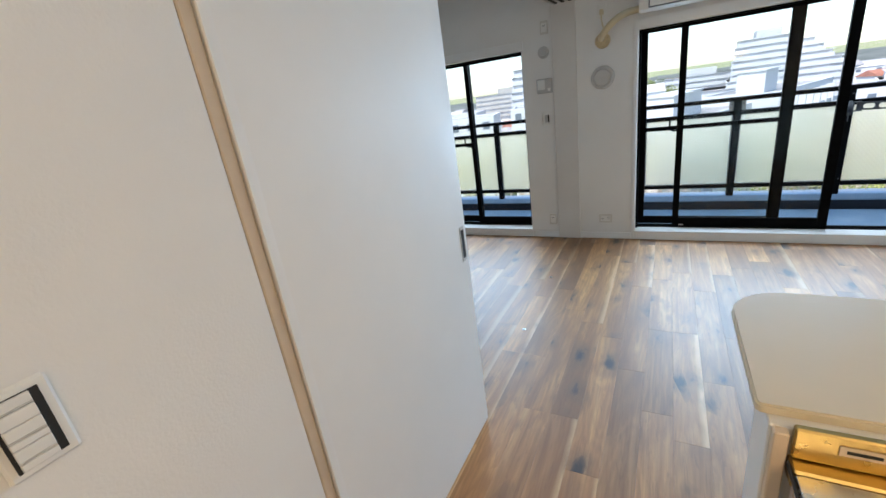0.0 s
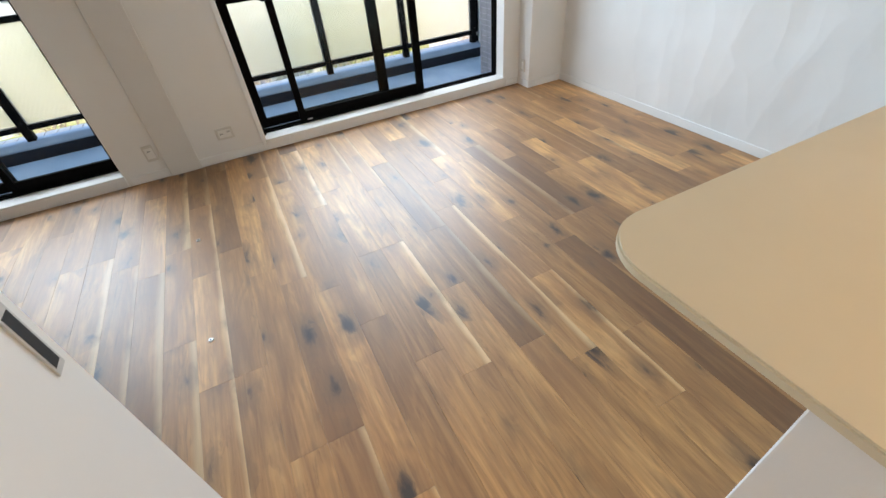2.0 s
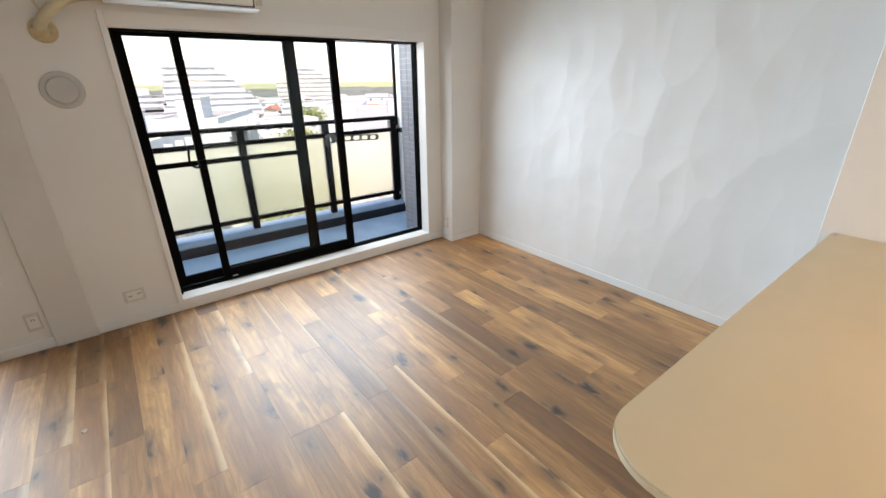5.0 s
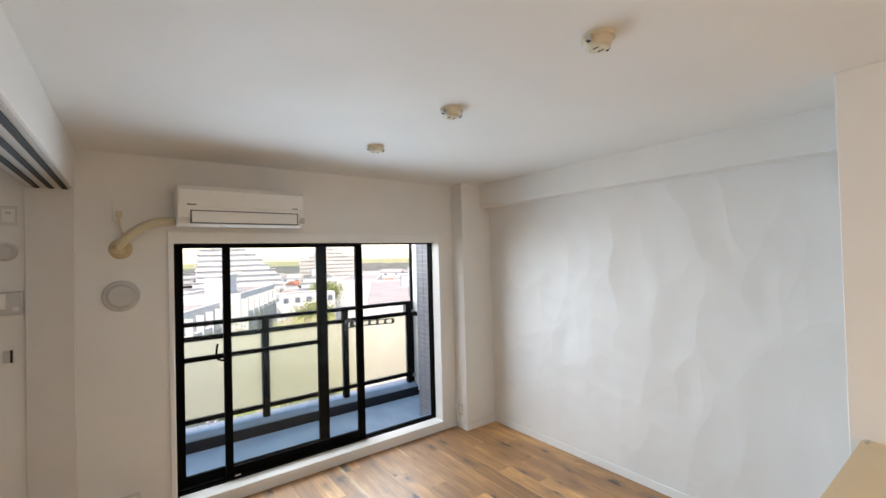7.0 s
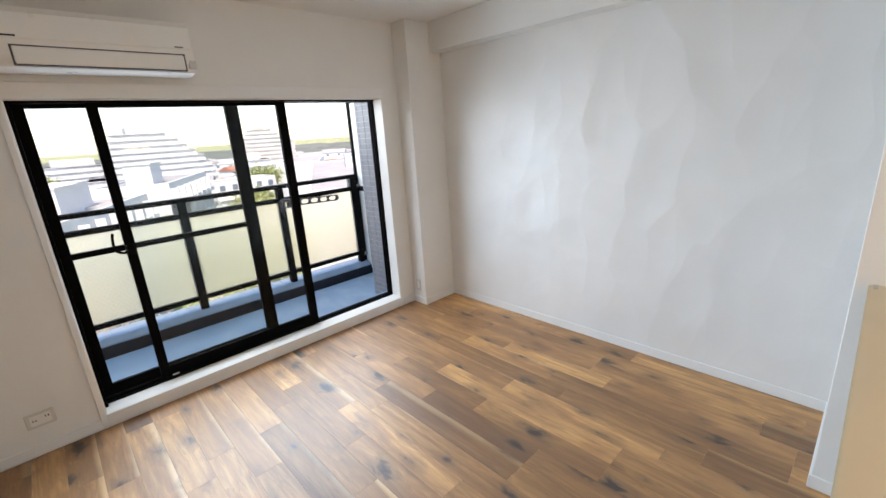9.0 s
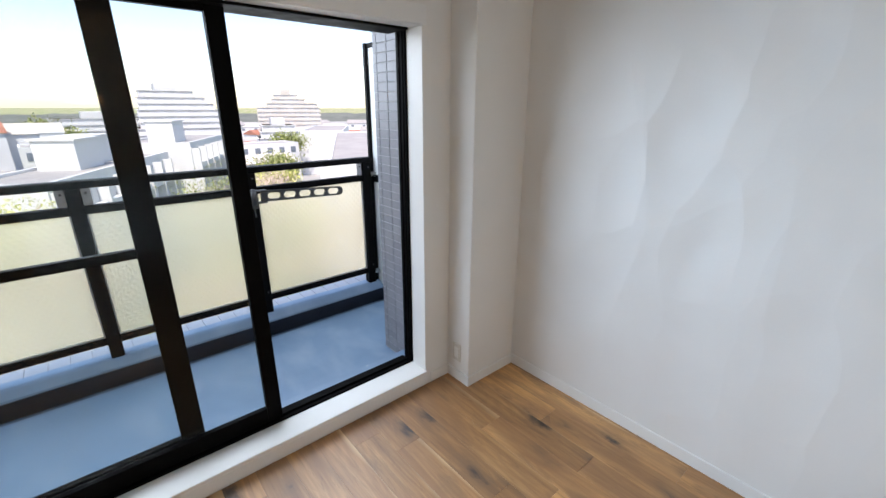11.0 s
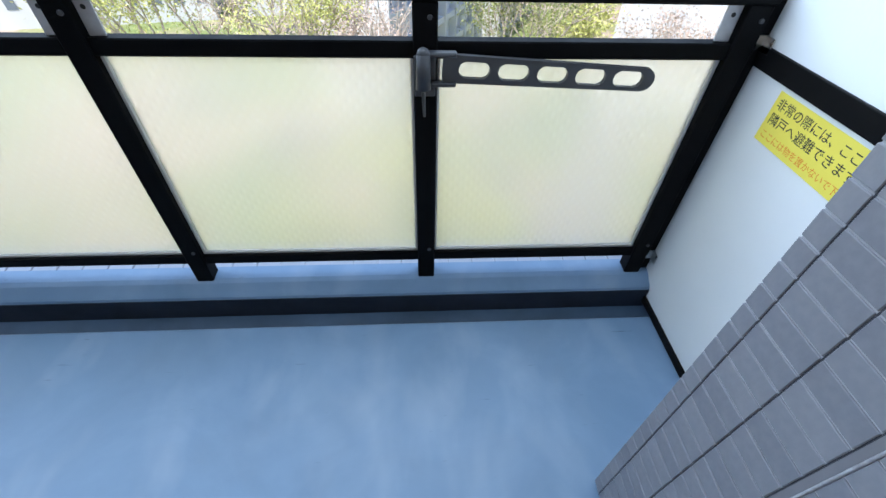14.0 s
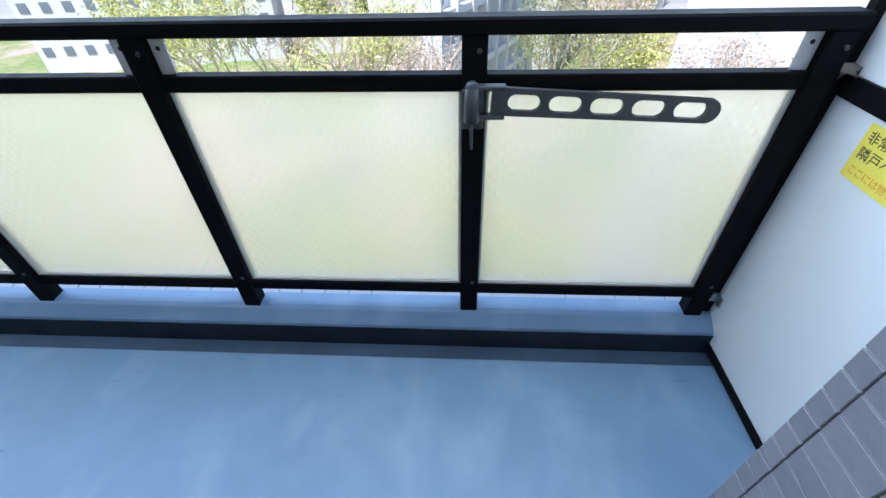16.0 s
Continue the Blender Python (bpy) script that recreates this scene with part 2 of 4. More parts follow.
def figured_glass():
    """Frosted balcony panel with a fine diamond figure."""
    m = material("frosted_glass", (0.95, 0.93, 0.82), 0.23)
    n, l, b = nodes_of(m)
    b.inputs["Transmission Weight"].default_value = 0.92
    b.inputs["IOR"].default_value = 1.35
    v = coords(m)
    parts = []
    for turn in (38, -38):
        mp = n.new("ShaderNodeMapping")
        mp.inputs["Rotation"].default_value = (0, radians(turn), 0)
        l.new(v, mp.inputs[0])
        w = n.new("ShaderNodeTexWave")
        w.inputs["Scale"].default_value = 11.0
        w.bands_direction = 'X'
        l.new(mp.outputs[0], w.inputs["Vector"])
        parts.append(w.outputs[1])
    mm = n.new("ShaderNodeMath")
    mm.operation = 'MULTIPLY'
    l.new(parts[0], mm.inputs[0])
    l.new(parts[1], mm.inputs[1])
    bump(m, mm.outputs[0], 0.5, 0.0025)
    tl = n.new("ShaderNodeBsdfTranslucent")
    tl.inputs[0].default_value = (1.0, 0.94, 0.80, 1)
    mx = n.new("ShaderNodeMixShader")
    mx.inputs[0].default_value = 0.27
    l.new(b.outputs[0], mx.inputs[1])
    l.new(tl.outputs[0], mx.inputs[2])
    l.new(mx.outputs[0], n["Material Output"].inputs[0])
    l.new(ramp(m, mm.outputs[0], [(0.0, (0.955, 0.895, 0.76)), (1.0, (1.0, 0.955, 0.85))]), b.inputs["Base Color"])
    return m


def balcony_sheet():
    """Blue-grey vinyl waterproof floor, scuffed and water-stained."""
    m = material("blue_grey_waterproofing", (0.2, 0.27, 0.33), 0.42)
    n, l, b = nodes_of(m)
    v = coords(m)
    big = noise_of(m, coords(m, (1.0, 1.0, 1.0)), 2.3, 5, 0.6, 0.5)
    streak = noise_of(m, coords(m, (2.6, 1.3, 1.0)), 1.4, 3, 0.5, 0.4)
    c = ramp(m, big, [(0.25, (0.122, 0.208, 0.320)), (0.55, (0.155, 0.250, 0.375)), (0.8, (0.20, 0.300, 0.43))])
    c = mixed(m, ramp(m, streak, [(0.50, (0, 0, 0)), (0.75, (0.27,) * 3)]), c, (0.43, 0.50, 0.58))
    scuff = noise_of(m, coords(m, (3.0, 26.0, 1.0)), 2.2, 3, 0.6, 0.3)
    c = mixed(m, ramp(m, scuff, [(0.70, (0, 0, 0)), (0.74, (0.55,) * 3)]), c, (0.06, 0.10, 0.14))
    spots = n.new("ShaderNodeTexVoronoi")
    spots.inputs["Scale"].default_value = 4.0
    l.new(v, spots.inputs["Vector"])
    c = mixed(m, ramp(m, spots.outputs["Distance"], [(0.02, (0.8,) * 3), (0.035, (0, 0, 0))]), c, (0.45, 0.5, 0.52))
    l.new(c, b.inputs["Base Color"])
    l.new(ramp(m, big, [(0.3, (0.32,) * 3), (0.7, (0.5,) * 3)]), b.inputs["Roughness"])
    bump(m, noise_of(m, v, 260, 3), 0.35, 0.0008)
    return m


def glazed_tile():
    m = material("mauve_grey_tile", (0.33, 0.32, 0.34), 0.4)
    n, l, b = nodes_of(m)
    oi = n.new("ShaderNodeObjectInfo")
    c = ramp(m, oi.outputs["Random"], [(0, (0.180, 0.182, 0.210)), (0.5, (0.203, 0.205, 0.233)), (1, (0.228, 0.229, 0.255))])
    v = coords(m, which="Object")
    c = mixed(m, 0.25, c, ramp(m, noise_of(m, v, 60, 4), [(0.3, (0.16, 0.162, 0.185)), (0.7, (0.28, 0.28, 0.30))]))
    l.new(c, b.inputs["Base Color"])
    bump(m, noise_of(m, v, 120, 3), 0.3, 0.0006)
    return m


FEATURE = feature_paper()
OAK = oak()
GLASS = pane_glass("window_glass")
FROSTED = figured_glass()
SHEET = balcony_sheet()
TILE = glazed_tile()
GROUT = plain_varied("grout", (0.40, 0.40, 0.43), 0.9, 0.12, 20.0, 200.0, 0.001)
CLAD = plain_varied("outer_wall_tile", (0.18, 0.178, 0.195), 0.6, 0.1, 6.0, 60.0, 0.001)
SUBFLOOR = material("board_gap", (0.16, 0.09, 0.045), 0.9)


# ---- building helpers ----
def box(bm, x0, x1, y0, y1, z0, z1, bevel=0.0, segments=1):
    made = bmesh.ops.create_cube(bm, size=1.0)
    vs = made["verts"]
    for v in vs:
        v.co = Vector(((x0 + x1) / 2 + v.co.x * (x1 - x0), (y0 + y1) / 2 + v.co.y * (y1 - y0), (z0 + z1) / 2 + v.co.z * (z1 - z0)))
    if bevel:
        es = list({e for v in vs for e in v.link_edges})
        bmesh.ops.bevel(bm, geom=es, offset=bevel, segments=segments, affect='EDGES', profile=0.5)
    return vs


def cyl(bm, a, b, r0, r1=None, sides=16, caps=True):
    a, b = Vector(a), Vector(b)
    d = b - a
    m = Matrix.Translation((a + b) / 2) @ d.to_track_quat('Z', 'Y').to_matrix().to_4x4()
    bmesh.ops.create_cone(bm, cap_ends=caps, segments=sides, radius1=r0, radius2=r0 if r1 is None else r1, depth=d.length, matrix=m)


def mesh_of(name, bm, mat, smooth=False):
    me = bpy.data.meshes.new(name)
    bm.normal_update()
    bm.to_mesh(me)
    bm.free()
    me.materials.append(mat)
    if smooth:
        for p in me.polygons:
            p.use_smooth = True
    return me


def part(name, bm, mat, parent=None, label="", smooth=False):
    ob = new(name, mesh_of(name, bm, mat, smooth))
    if parent is not None:
        ob.parent = parent
        ob.matrix_parent_inverse = parent.matrix_world.inverted()
    return tagged(ob, label)


def boxes(*rows, bevel=0.0):
    bm = bmesh.new()
    for r in rows:
        box(bm, *r, bevel=bevel)
    return bm


def thing(name, place, label, category, group="", kind=""):
    ob = new(name)
    ob.empty_display_size = 0.1
    ob.location = place
    ob.matrix_world = Matrix.Translation(place)
    return tagged(ob, label, category, group, kind)


def setting(name, bm, mat, label, category, smooth=False):
    return tagged(part(name, bm, mat, smooth=smooth), label, category, kind="structure")


# ---- plan ----
XR, YW, ZC = 2.96, 4.45, 2.40        # feature wall, window wall, ceiling
YO = 4.70                            # outer face of the window wall
PX, PY = 2.59, 4.277                 # corner pillar
LX0, LX1 = -0.48, -0.265             # lintel of the sliding doors
KX, KY = 2.319, 1.525                # end of the kitchen side wall
CX, CY0, CY1, CZ = 0.629, 1.018, 1.487, 0.93   # counter
W1X0, W1X1, WZ0, WZ1 = 0.225, 2.43, 0.083, 1.834
W2X0, W2X1 = -2.06, -0.76
BF, KT, KF = -0.045, 0.076, 5.690    # balcony floor, kerb top, kerb face
PYR = 5.78                           # line of the railing

# ---- structure ----
wall_n = setting("wall_north", boxes(
    (-3.6, W2X0, YW, YO, -0.1, ZC + 0.1), (W2X1, W1X0, YW, YO, -0.1, ZC + 0.1), (W1X1, XR + 0.2, YW, 4.641, -0.1, ZC + 0.1), (2.5095, XR + 0.2, 4.641, YO, -0.1, ZC + 0.1),
    (W2X0, W2X1, YW, YO, WZ1, ZC + 0.1), (W1X0, W1X1, YW, YO, WZ1, ZC + 0.1),
    (W2X0, W2X1, YW, YO, -0.1, WZ0 - 0.018), (W1X0, W1X1, YW, YO, -0.1, WZ0 - 0.018)), WALLPAPER,
    "white papered window wall with two openings", "wall")
setting("wall_east", boxes((XR, XR + 0.2, KY, YW, -0.1, ZC + 0.1)), FEATURE, "white trowelled-texture accent wall", "wall")
setting("pillar", boxes((PX, XR, PY, YW, 0, ZC), bevel=0.004), WALLPAPER, "white papered corner pillar", "pillar")
setting("ceiling_beam", boxes((2.828, XR, KY, PY, 2.175, ZC)), WALLPAPER, "white papered beam along the accent wall", "beam")
setting("wall_kitchen_side", boxes((KX, XR + 0.2, -0.4, KY, 0, ZC), bevel=0.003), WALLPAPER, "white papered kitchen side wall", "wall")
setting("wall_kitchen_east", boxes((XR, XR + 0.2, -2.0, -0.4, -0.1, ZC + 0.1)), WALLPAPER, "white papered kitchen wall", "wall")
setting("wall_south", boxes((-3.6, XR + 0.2, -2.2, -2.0, -0.1, ZC + 0.1)), WALLPAPER, "white papered rear wall", "wall")
setting("wall_west", boxes((-3.8, -3.6, -2.2, YO, -0.1, ZC + 0.1)), WALLPAPER, "white papered far wall of the next room", "wall")
setting("wall_hall", boxes((LX0, LX1 + 0.004, -2.0, 0.778, 0, ZC), bevel=0.003), WALLPAPER, "white papered hall wall with light switches", "wall")
setting("lintel", boxes((LX0, LX1, 0.778, YW, 2.165, ZC), bevel=0.004), WALLPAPER, "white lintel over the sliding-door opening", "lintel")
setting("ceiling", boxes((-3.6, XR, -2.0, YW, ZC, ZC + 0.1)), CEILING, "plain white papered ceiling", "ceiling")
# Slab overhead is out of view; its dark face keeps bounced light low.
SOFFIT = plain_varied("dark_soffit", (0.20, 0.20, 0.20), 0.85, 0.08, 2.0, 40.0, 0.002)
# Added over the unseen outer wall, dark to cut light bounced to the kerb.
setting("outer_cladding", boxes((-3.8, W2X0, YO, YO + 0.006, -0.25, 2.62), (W2X1, W1X0, YO, YO + 0.006, -0.25, 2.62), (W2X0, W2X1, YO, YO + 0.006, WZ1, 2.62), (W1X0, W1X1, YO, YO + 0.006, WZ1, 2.62)), CLAD, "unseen mauve-grey outer wall face, kept dark", "wall")
setting("slab_above", boxes((-4.5, 4.5, YO, 6.05, 2.62, 2.8)), SOFFIT, "unseen balcony slab overhead, kept dark", "slab")
setting("facade", boxes((-9, -3.8, YW, YO, -18, 5), (3.16, 9, YW, YO, -18, 5), (-3.8, 3.16, YW, YO, ZC + 0.1, 5), (-3.8, 3.16, YW, YO, -18, -0.25)), GROUT, "grey tiled building facade", "facade")
setting("building_sides", boxes((-9, -3.8, -9, YW, -18, 5), (3.16, 9, -9, YW, -18, 5), (-3.8, 3.16, -9, -2.2, -18, 5)), CONCRETE, "plain body of the apartment building", "building")
setting("roof_slab", boxes((-3.8, 3.16, -2.2, YW, ZC + 0.1, ZC + 0.25)), CONCRETE, "slab over the flat", "slab")
floor = setting("floor", boxes((-3.6, XR, -2.0, YW, -0.12, -0.012)), SUBFLOOR, "knotty oak board floor with satin finish", "floor")

# sills, casing, skirting
for k, (a, b) in enumerate(((W1X0, W1X1), (W2X0, W2X1))):
    setting("window_sill", boxes((a - 0.0, b, YW - 0.012, 4.572, WZ0 - 0.018, WZ0), bevel=0.003), TRIM, "white painted window sill board", "window sill")
    setting("window_casing", boxes((a - 0.028, a, YW - 0.012, YW + 0.003, 0.0, WZ1 + 0.072), 
            (a, b + 0.012, YW - 0.012, YW + 0.003, WZ1 - 0.004, WZ1 + 0.072), (a, b, YW - 0.010, YW + 0.003, 0.0, WZ0 - 0.018), bevel=0.002), TRIM, "white painted window casing", "casing")
    setting("window_reveal", boxes((a, a + 0.006, YW, 4.53, WZ0, WZ1), (b - 0.006, b, YW, 4.566, WZ0, WZ1), (a, b, YW, 4.53, WZ1 - 0.006, WZ1)), TRIM, "white window reveal lining", "reveal")
SK = 0.062
for row in ((W1X1 + 0.028, PX, YW - 0.009, YW), (LX1 - 0.002, W1X0 - 0.028, YW - 0.009, YW), (W2X1 + 0.028, LX0, YW - 0.009, YW), (PX, XR - 0.009, PY - 0.009, PY), (PX - 0.009, PX, PY - 0.009, YW - 0.009),
            (XR - 0.009, XR, KY, PY), (KX, XR - 0.009, KY, KY + 0.009), (KX - 0.009, KX, 1.13, KY + 0.009)):
    setting("baseboard", boxes((*row, 0, SK), bevel=0.002), TRIM, "low white skirting board", "baseboard")

# jamb of the sliding doors, tracks, end post
setting("door_jamb", boxes((LX0, LX1 - 0.004, YW - 0.022, YW - 0.001, 0, 2.165), bevel=0.002), JAMB, "off-white sliding-door jamb against the wall", "jamb")
track = thing("door_track", (-0.37, 2.6, 2.165), "dark triple sliding-door track under the lintel", "door track")
part("track_body", boxes((LX0 + 0.012, LX1 - 0.014, 0.82, YW - 0.024, 2.152, 2.166)), GREYPLASTIC, track)
for x in (-0.425, -0.365, -0.305):
    part("groove", boxes((x - 0.012, x + 0.012, 0.82, YW - 0.026, 2.146, 2.153)), DARKGAP, track, "dark slot of the track")
setting("end_post", boxes((LX0, LX1 + 0.004, 0.780, 0.810, 0, 2.165), bevel=0.003), BEIGE, "beige edged post at the end of the hall wall", "post")

# ---- sliding door ----
def sliding_door():
    d = thing("sliding_door", (-0.28, 1.33, 0.0), "white flush sliding door panel, slid open beside the hall wall", "door")
    part("panel", boxes((-0.29, -0.257, 0.813, 1.763, 0.006, 2.145), bevel=0.003), DOOR, d)
    part("edge_strip", boxes((-0.2575, -0.2545, 0.813, 0.838, 0.006, 2.145), bevel=0.001), TRIM, d)
    h = part("pull_handle", boxes((-0.2575, -0.2535, 1.702, 1.738, 0.865, 1.012), bevel=0.0012), GREYPLASTIC, d, "recessed grey metal pull")
    part("recess", boxes((-0.2545, -0.2530, 1.708, 1.732, 0.879, 0.998)), DARKGAP, h, "dark recess of the pull")
    return d


def switch_plate():
    s = thing("light_switch", (LX1 + 0.004, 0.385, 1.175), "white five-rocker light switch plate on the hall wall", "light switch")
    x = LX1 + 0.004
    part("plate", boxes((x, x + 0.009, 0.345, 0.424, 1.112, 1.238), bevel=0.004), PLASTIC, s)
    # Black sheet draws the rocker gaps and the bevel shadow beside them.
    part("surround", boxes((x + 0.009, x + 0.0105, 0.358, 0.411, 1.124, 1.226)), DARKGAP, s, "dark sheet for the gaps and bevel shadow")
    part("end_bar", boxes((x + 0.0095, x + 0.012, 0.3555, 0.3595, 1.124, 1.226)), DARKGAP, s, "dark bar along the rockers")
    z = 1.1250
    for h, strip in ((0.0115, True), (0.0185, False), (0.0105, True), (0.0180, False), (0.0195, True), (0.0150, False)):
        part("rocker", boxes((x + 0.0095, x + 0.014, 0.3600, 0.4005, z, z + h - 0.0010), bevel=0.0010), PLASTIC, s)
        z += h
        if strip:
            part("divider", boxes((x + 0.0095, x + 0.0130, 0.3600, 0.4005, z + 0.0004, z + 0.0016)), PLASTIC, s)
            z += 0.0026
    return s


sliding_door()
switch_plate()


# ---- windows ----
def sash(parent, x0, x1, y, z0, z1, left, right, mid=None, lock=False):
    s = part("sash", boxes((x0, x0 + left, y - 0.016, y + 0.016, z0, z1), (x1 - right, x1, y - 0.016, y + 0.016, z0, z1),
             (x0 + left, x1 - right, y - 0.014, y + 0.014, z0, z0 + 0.07), (x0 + left, x1 - right, y - 0.014, y + 0.014, z1 - 0.024, z1), bevel=0.002), BLACKALU, parent, "black aluminium sash")
    if mid:
        part("mid_rail", boxes((x0 + left, x1 - right, y - 0.013, y + 0.013, mid - 0.017, mid + 0.017), bevel=0.002), BLACKALU, s)
    g = part("pane", boxes((x0 + left - 0.003, x1 - right + 0.003, y - 0.003, y + 0.003, z0 + 0.067, z1 - 0.021)), GLASS, s, "clear float glass")
    g.visible_shadow = False
    if lock:
        bm = bmesh.new()
        box(bm, x0 + 0.004, x0 + left - 0.006, y - 0.042, y - 0.015, 0.955, 1.02, bevel=0.004)
        pts = [(x0 + 0.012, y - 0.045, 0.985), (x0 - 0.018, y - 0.048, 0.975), (x0 - 0.045, y - 0.05, 0.99), (x0 - 0.056, y - 0.05, 1.03), (x0 - 0.052, y - 0.05, 1.075), (x0 - 0.045, y - 0.05, 1.10)]
        for a, b in zip(pts, pts[1:]):
            cyl(bm, a, b, 0.0075, 0.0075, 10)
        part("crescent_lock", bm, BLACKALU, s, "black crescent latch")
    return s


def window(name, x0, x1, rows, label):
    w = thing(name, ((x0 + x1) / 2, 4.6, WZ0), label, "window", kind="structure")
    part("window_frame", boxes((x0 + 0.006, x0 + 0.022, 4.53, 4.685, WZ0, WZ1 - 0.006), (x1 - 0.016, x1 - 0.0, 4.568, 4.64, WZ0, WZ1 - 0.006),
         (x0 + 0.022, x1 - 0.020, 4.53, 4.685, WZ1 - 0.016, WZ1 - 0.004), (x0 + 0.022, x1 - 0.016, 4.574, 4.655, WZ0 - 0.004, WZ0 + 0.008), bevel=0.002), BLACKALU, w, "black aluminium window frame")
    part("track_rib", boxes((x0 + 0.022, x1 - 0.020, 4.596, 4.604, WZ0 + 0.008, WZ0 + 0.018)), BLACKALU, w)
    for x in (x1 - 0.021, ):
        part("jamb_rib", boxes((x, x + 0.006, 4.584, 4.590, WZ0, WZ1 - 0.016), (x, x + 0.006, 4.612, 4.618, WZ0, WZ1 - 0.016)), BLACKALU, w)
    for r in rows:
        sash(w, *r[:2], r[2], WZ0 + 0.018, WZ1 - 0.012, *r[3:])
    if name == "window_2":
        part("outer_trim", boxes((x1 - 0.010, x1 + 0.003, 4.64, 4.702, WZ0, WZ1)), GROUT, w, "grey sealant strip beside the frame")
    part("outer_sill", boxes((x0, x1 + (0.075 if name == "window_1" else 0.0), 4.658, 4.725, WZ0 - 0.06, WZ0 - 0.012), bevel=0.003), SHEET, w, "blue-grey coated outer sill")
    return w


window("window_1", W1X0, W1X1, [(0.543, 1.668, 4.60, 0.052, 0.064, None, True), (W1X0 + 0.022, 1.353, 4.642, 0.05, 0.085, 0.993, False)], "black aluminium sliding window, the inner sash slid half open")
window("window_2", W2X0, W2X1, [(-1.43, W2X1 - 0.02, 4.60, 0.045, 0.03, None, True), (W2X0 + 0.022, -1.385, 4.642, 0.05, 0.045, 0.993, False)], "black aluminium sliding window of the next room")


# ---- air conditioner, pipe, vent caps, outlets ----
def sash_fittings():
    s = thing("sash_stop", (0.62, 4.575, WZ0 + 0.02), "small pale plastic stop at the foot of the sliding sash", "sash stop")
    part("block", boxes((0.600, 0.640, 4.576, 4.5835, WZ0 + 0.018, WZ0 + 0.028), bevel=0.002), GREYPLASTIC, s)
    part("screw", boxes((0.617, 0.623, 4.5752, 4.5762, WZ0 + 0.021, WZ0 + 0.025)), STEEL, s, "steel screw head")


sash_fittings()


def air_conditioner():
    a = thing("air_conditioner", (0.63, YW, 1.93), "white wall-mounted split air conditioner above the window", "air conditioner")
    x0, x1, z0, z1 = 0.24, 1.03, 1.932, 2.195
    bm = bmesh.new()
    prof = [(YW, z0 + 0.01), (YW - 0.12, z0), (YW - 0.205, z0 + 0.012), (YW - 0.228, z0 + 0.055), (YW - 0.236, z0 + 0.12), (YW - 0.232, z1 - 0.03), (YW - 0.215, z1 - 0.006), (YW - 0.19, z1), (YW, z1)]
    for x in (x0, x1):
        ring = [bm.verts.new((x, y, z)) for y, z in prof]
        if x == x0:
            first = ring
            bm.faces.new(ring)
        else:
            bm.faces.new(ring[::-1])
            for k in range(len(ring)):
                j = (k + 1) % len(ring)
                bm.faces.new((first[j], first[k], ring[k], ring[j]))
    bmesh.ops.recalc_face_normals(bm, faces=bm.faces)
    part("body", bm, PLASTIC, a)
    part("front_panel", boxes((x0 + 0.006, x1 - 0.006, YW - 0.242, YW - 0.232, z0 + 0.125, z1 - 0.03), bevel=0.003), PLASTIC, a)
    f = part("louvre_flap", boxes((x0 + 0.075, x1 - 0.05, YW - 0.240, YW - 0.224, z0 + 0.022, z0 + 0.095), bevel=0.004), PLASTIC, a, "closed white air flap")
    part("flap_gap", boxes((x0 + 0.068, x1 - 0.043, YW - 0.2355, YW - 0.2, z0 + 0.016, z0 + 0.101)), ARMGREY, a, "thin grey gap round the flap")
    part("status_light", boxes((x0 + 0.05, x0 + 0.10, YW - 0.2435, YW - 0.241, z0 + 0.132, z0 + 0.139)), DARKGAP, a, "small dark badge")
    part("panel_print", boxes((x1 - 0.085, x1 - 0.045, YW - 0.2435, YW - 0.241, z0 + 0.130, z0 + 0.136)), ARMGREY, a, "row of tiny grey print")
    part("receiver", boxes((x1 - 0.03, x1 + 0.008, YW - 0.23, YW - 0.18, z0 + 0.03, z0 + 0.075), bevel=0.004), GREYPLASTIC, a, "grey receiver window")


def tube(name, pts, r, mat, parent, label=""):
    cu = bpy.data.curves.new(name, 'CURVE')
    cu.dimensions, cu.bevel_depth, cu.bevel_resolution, cu.resolution_u = '3D', r, 4, 10
    s = cu.splines.new('BEZIER')
    s.bezier_points.add(len(pts) - 1)
    for p, c in zip(s.bezier_points, pts):
        p.co = c
        p.handle_left_type = p.handle_right_type = 'AUTO'
    tmp = bpy.data.objects.new(name, cu)
    me = bpy.data.meshes.new_from_object(tmp)
    bpy.data.objects.remove(tmp)
    me.materials.clear()
    me.materials.append(mat)
    for p in me.polygons:
        p.use_smooth = True
    ob = new(name, me)
    if parent is not None:
        ob.parent = parent
        ob.matrix_parent_inverse = parent.matrix_world.inverted()
    return tagged(ob, label)


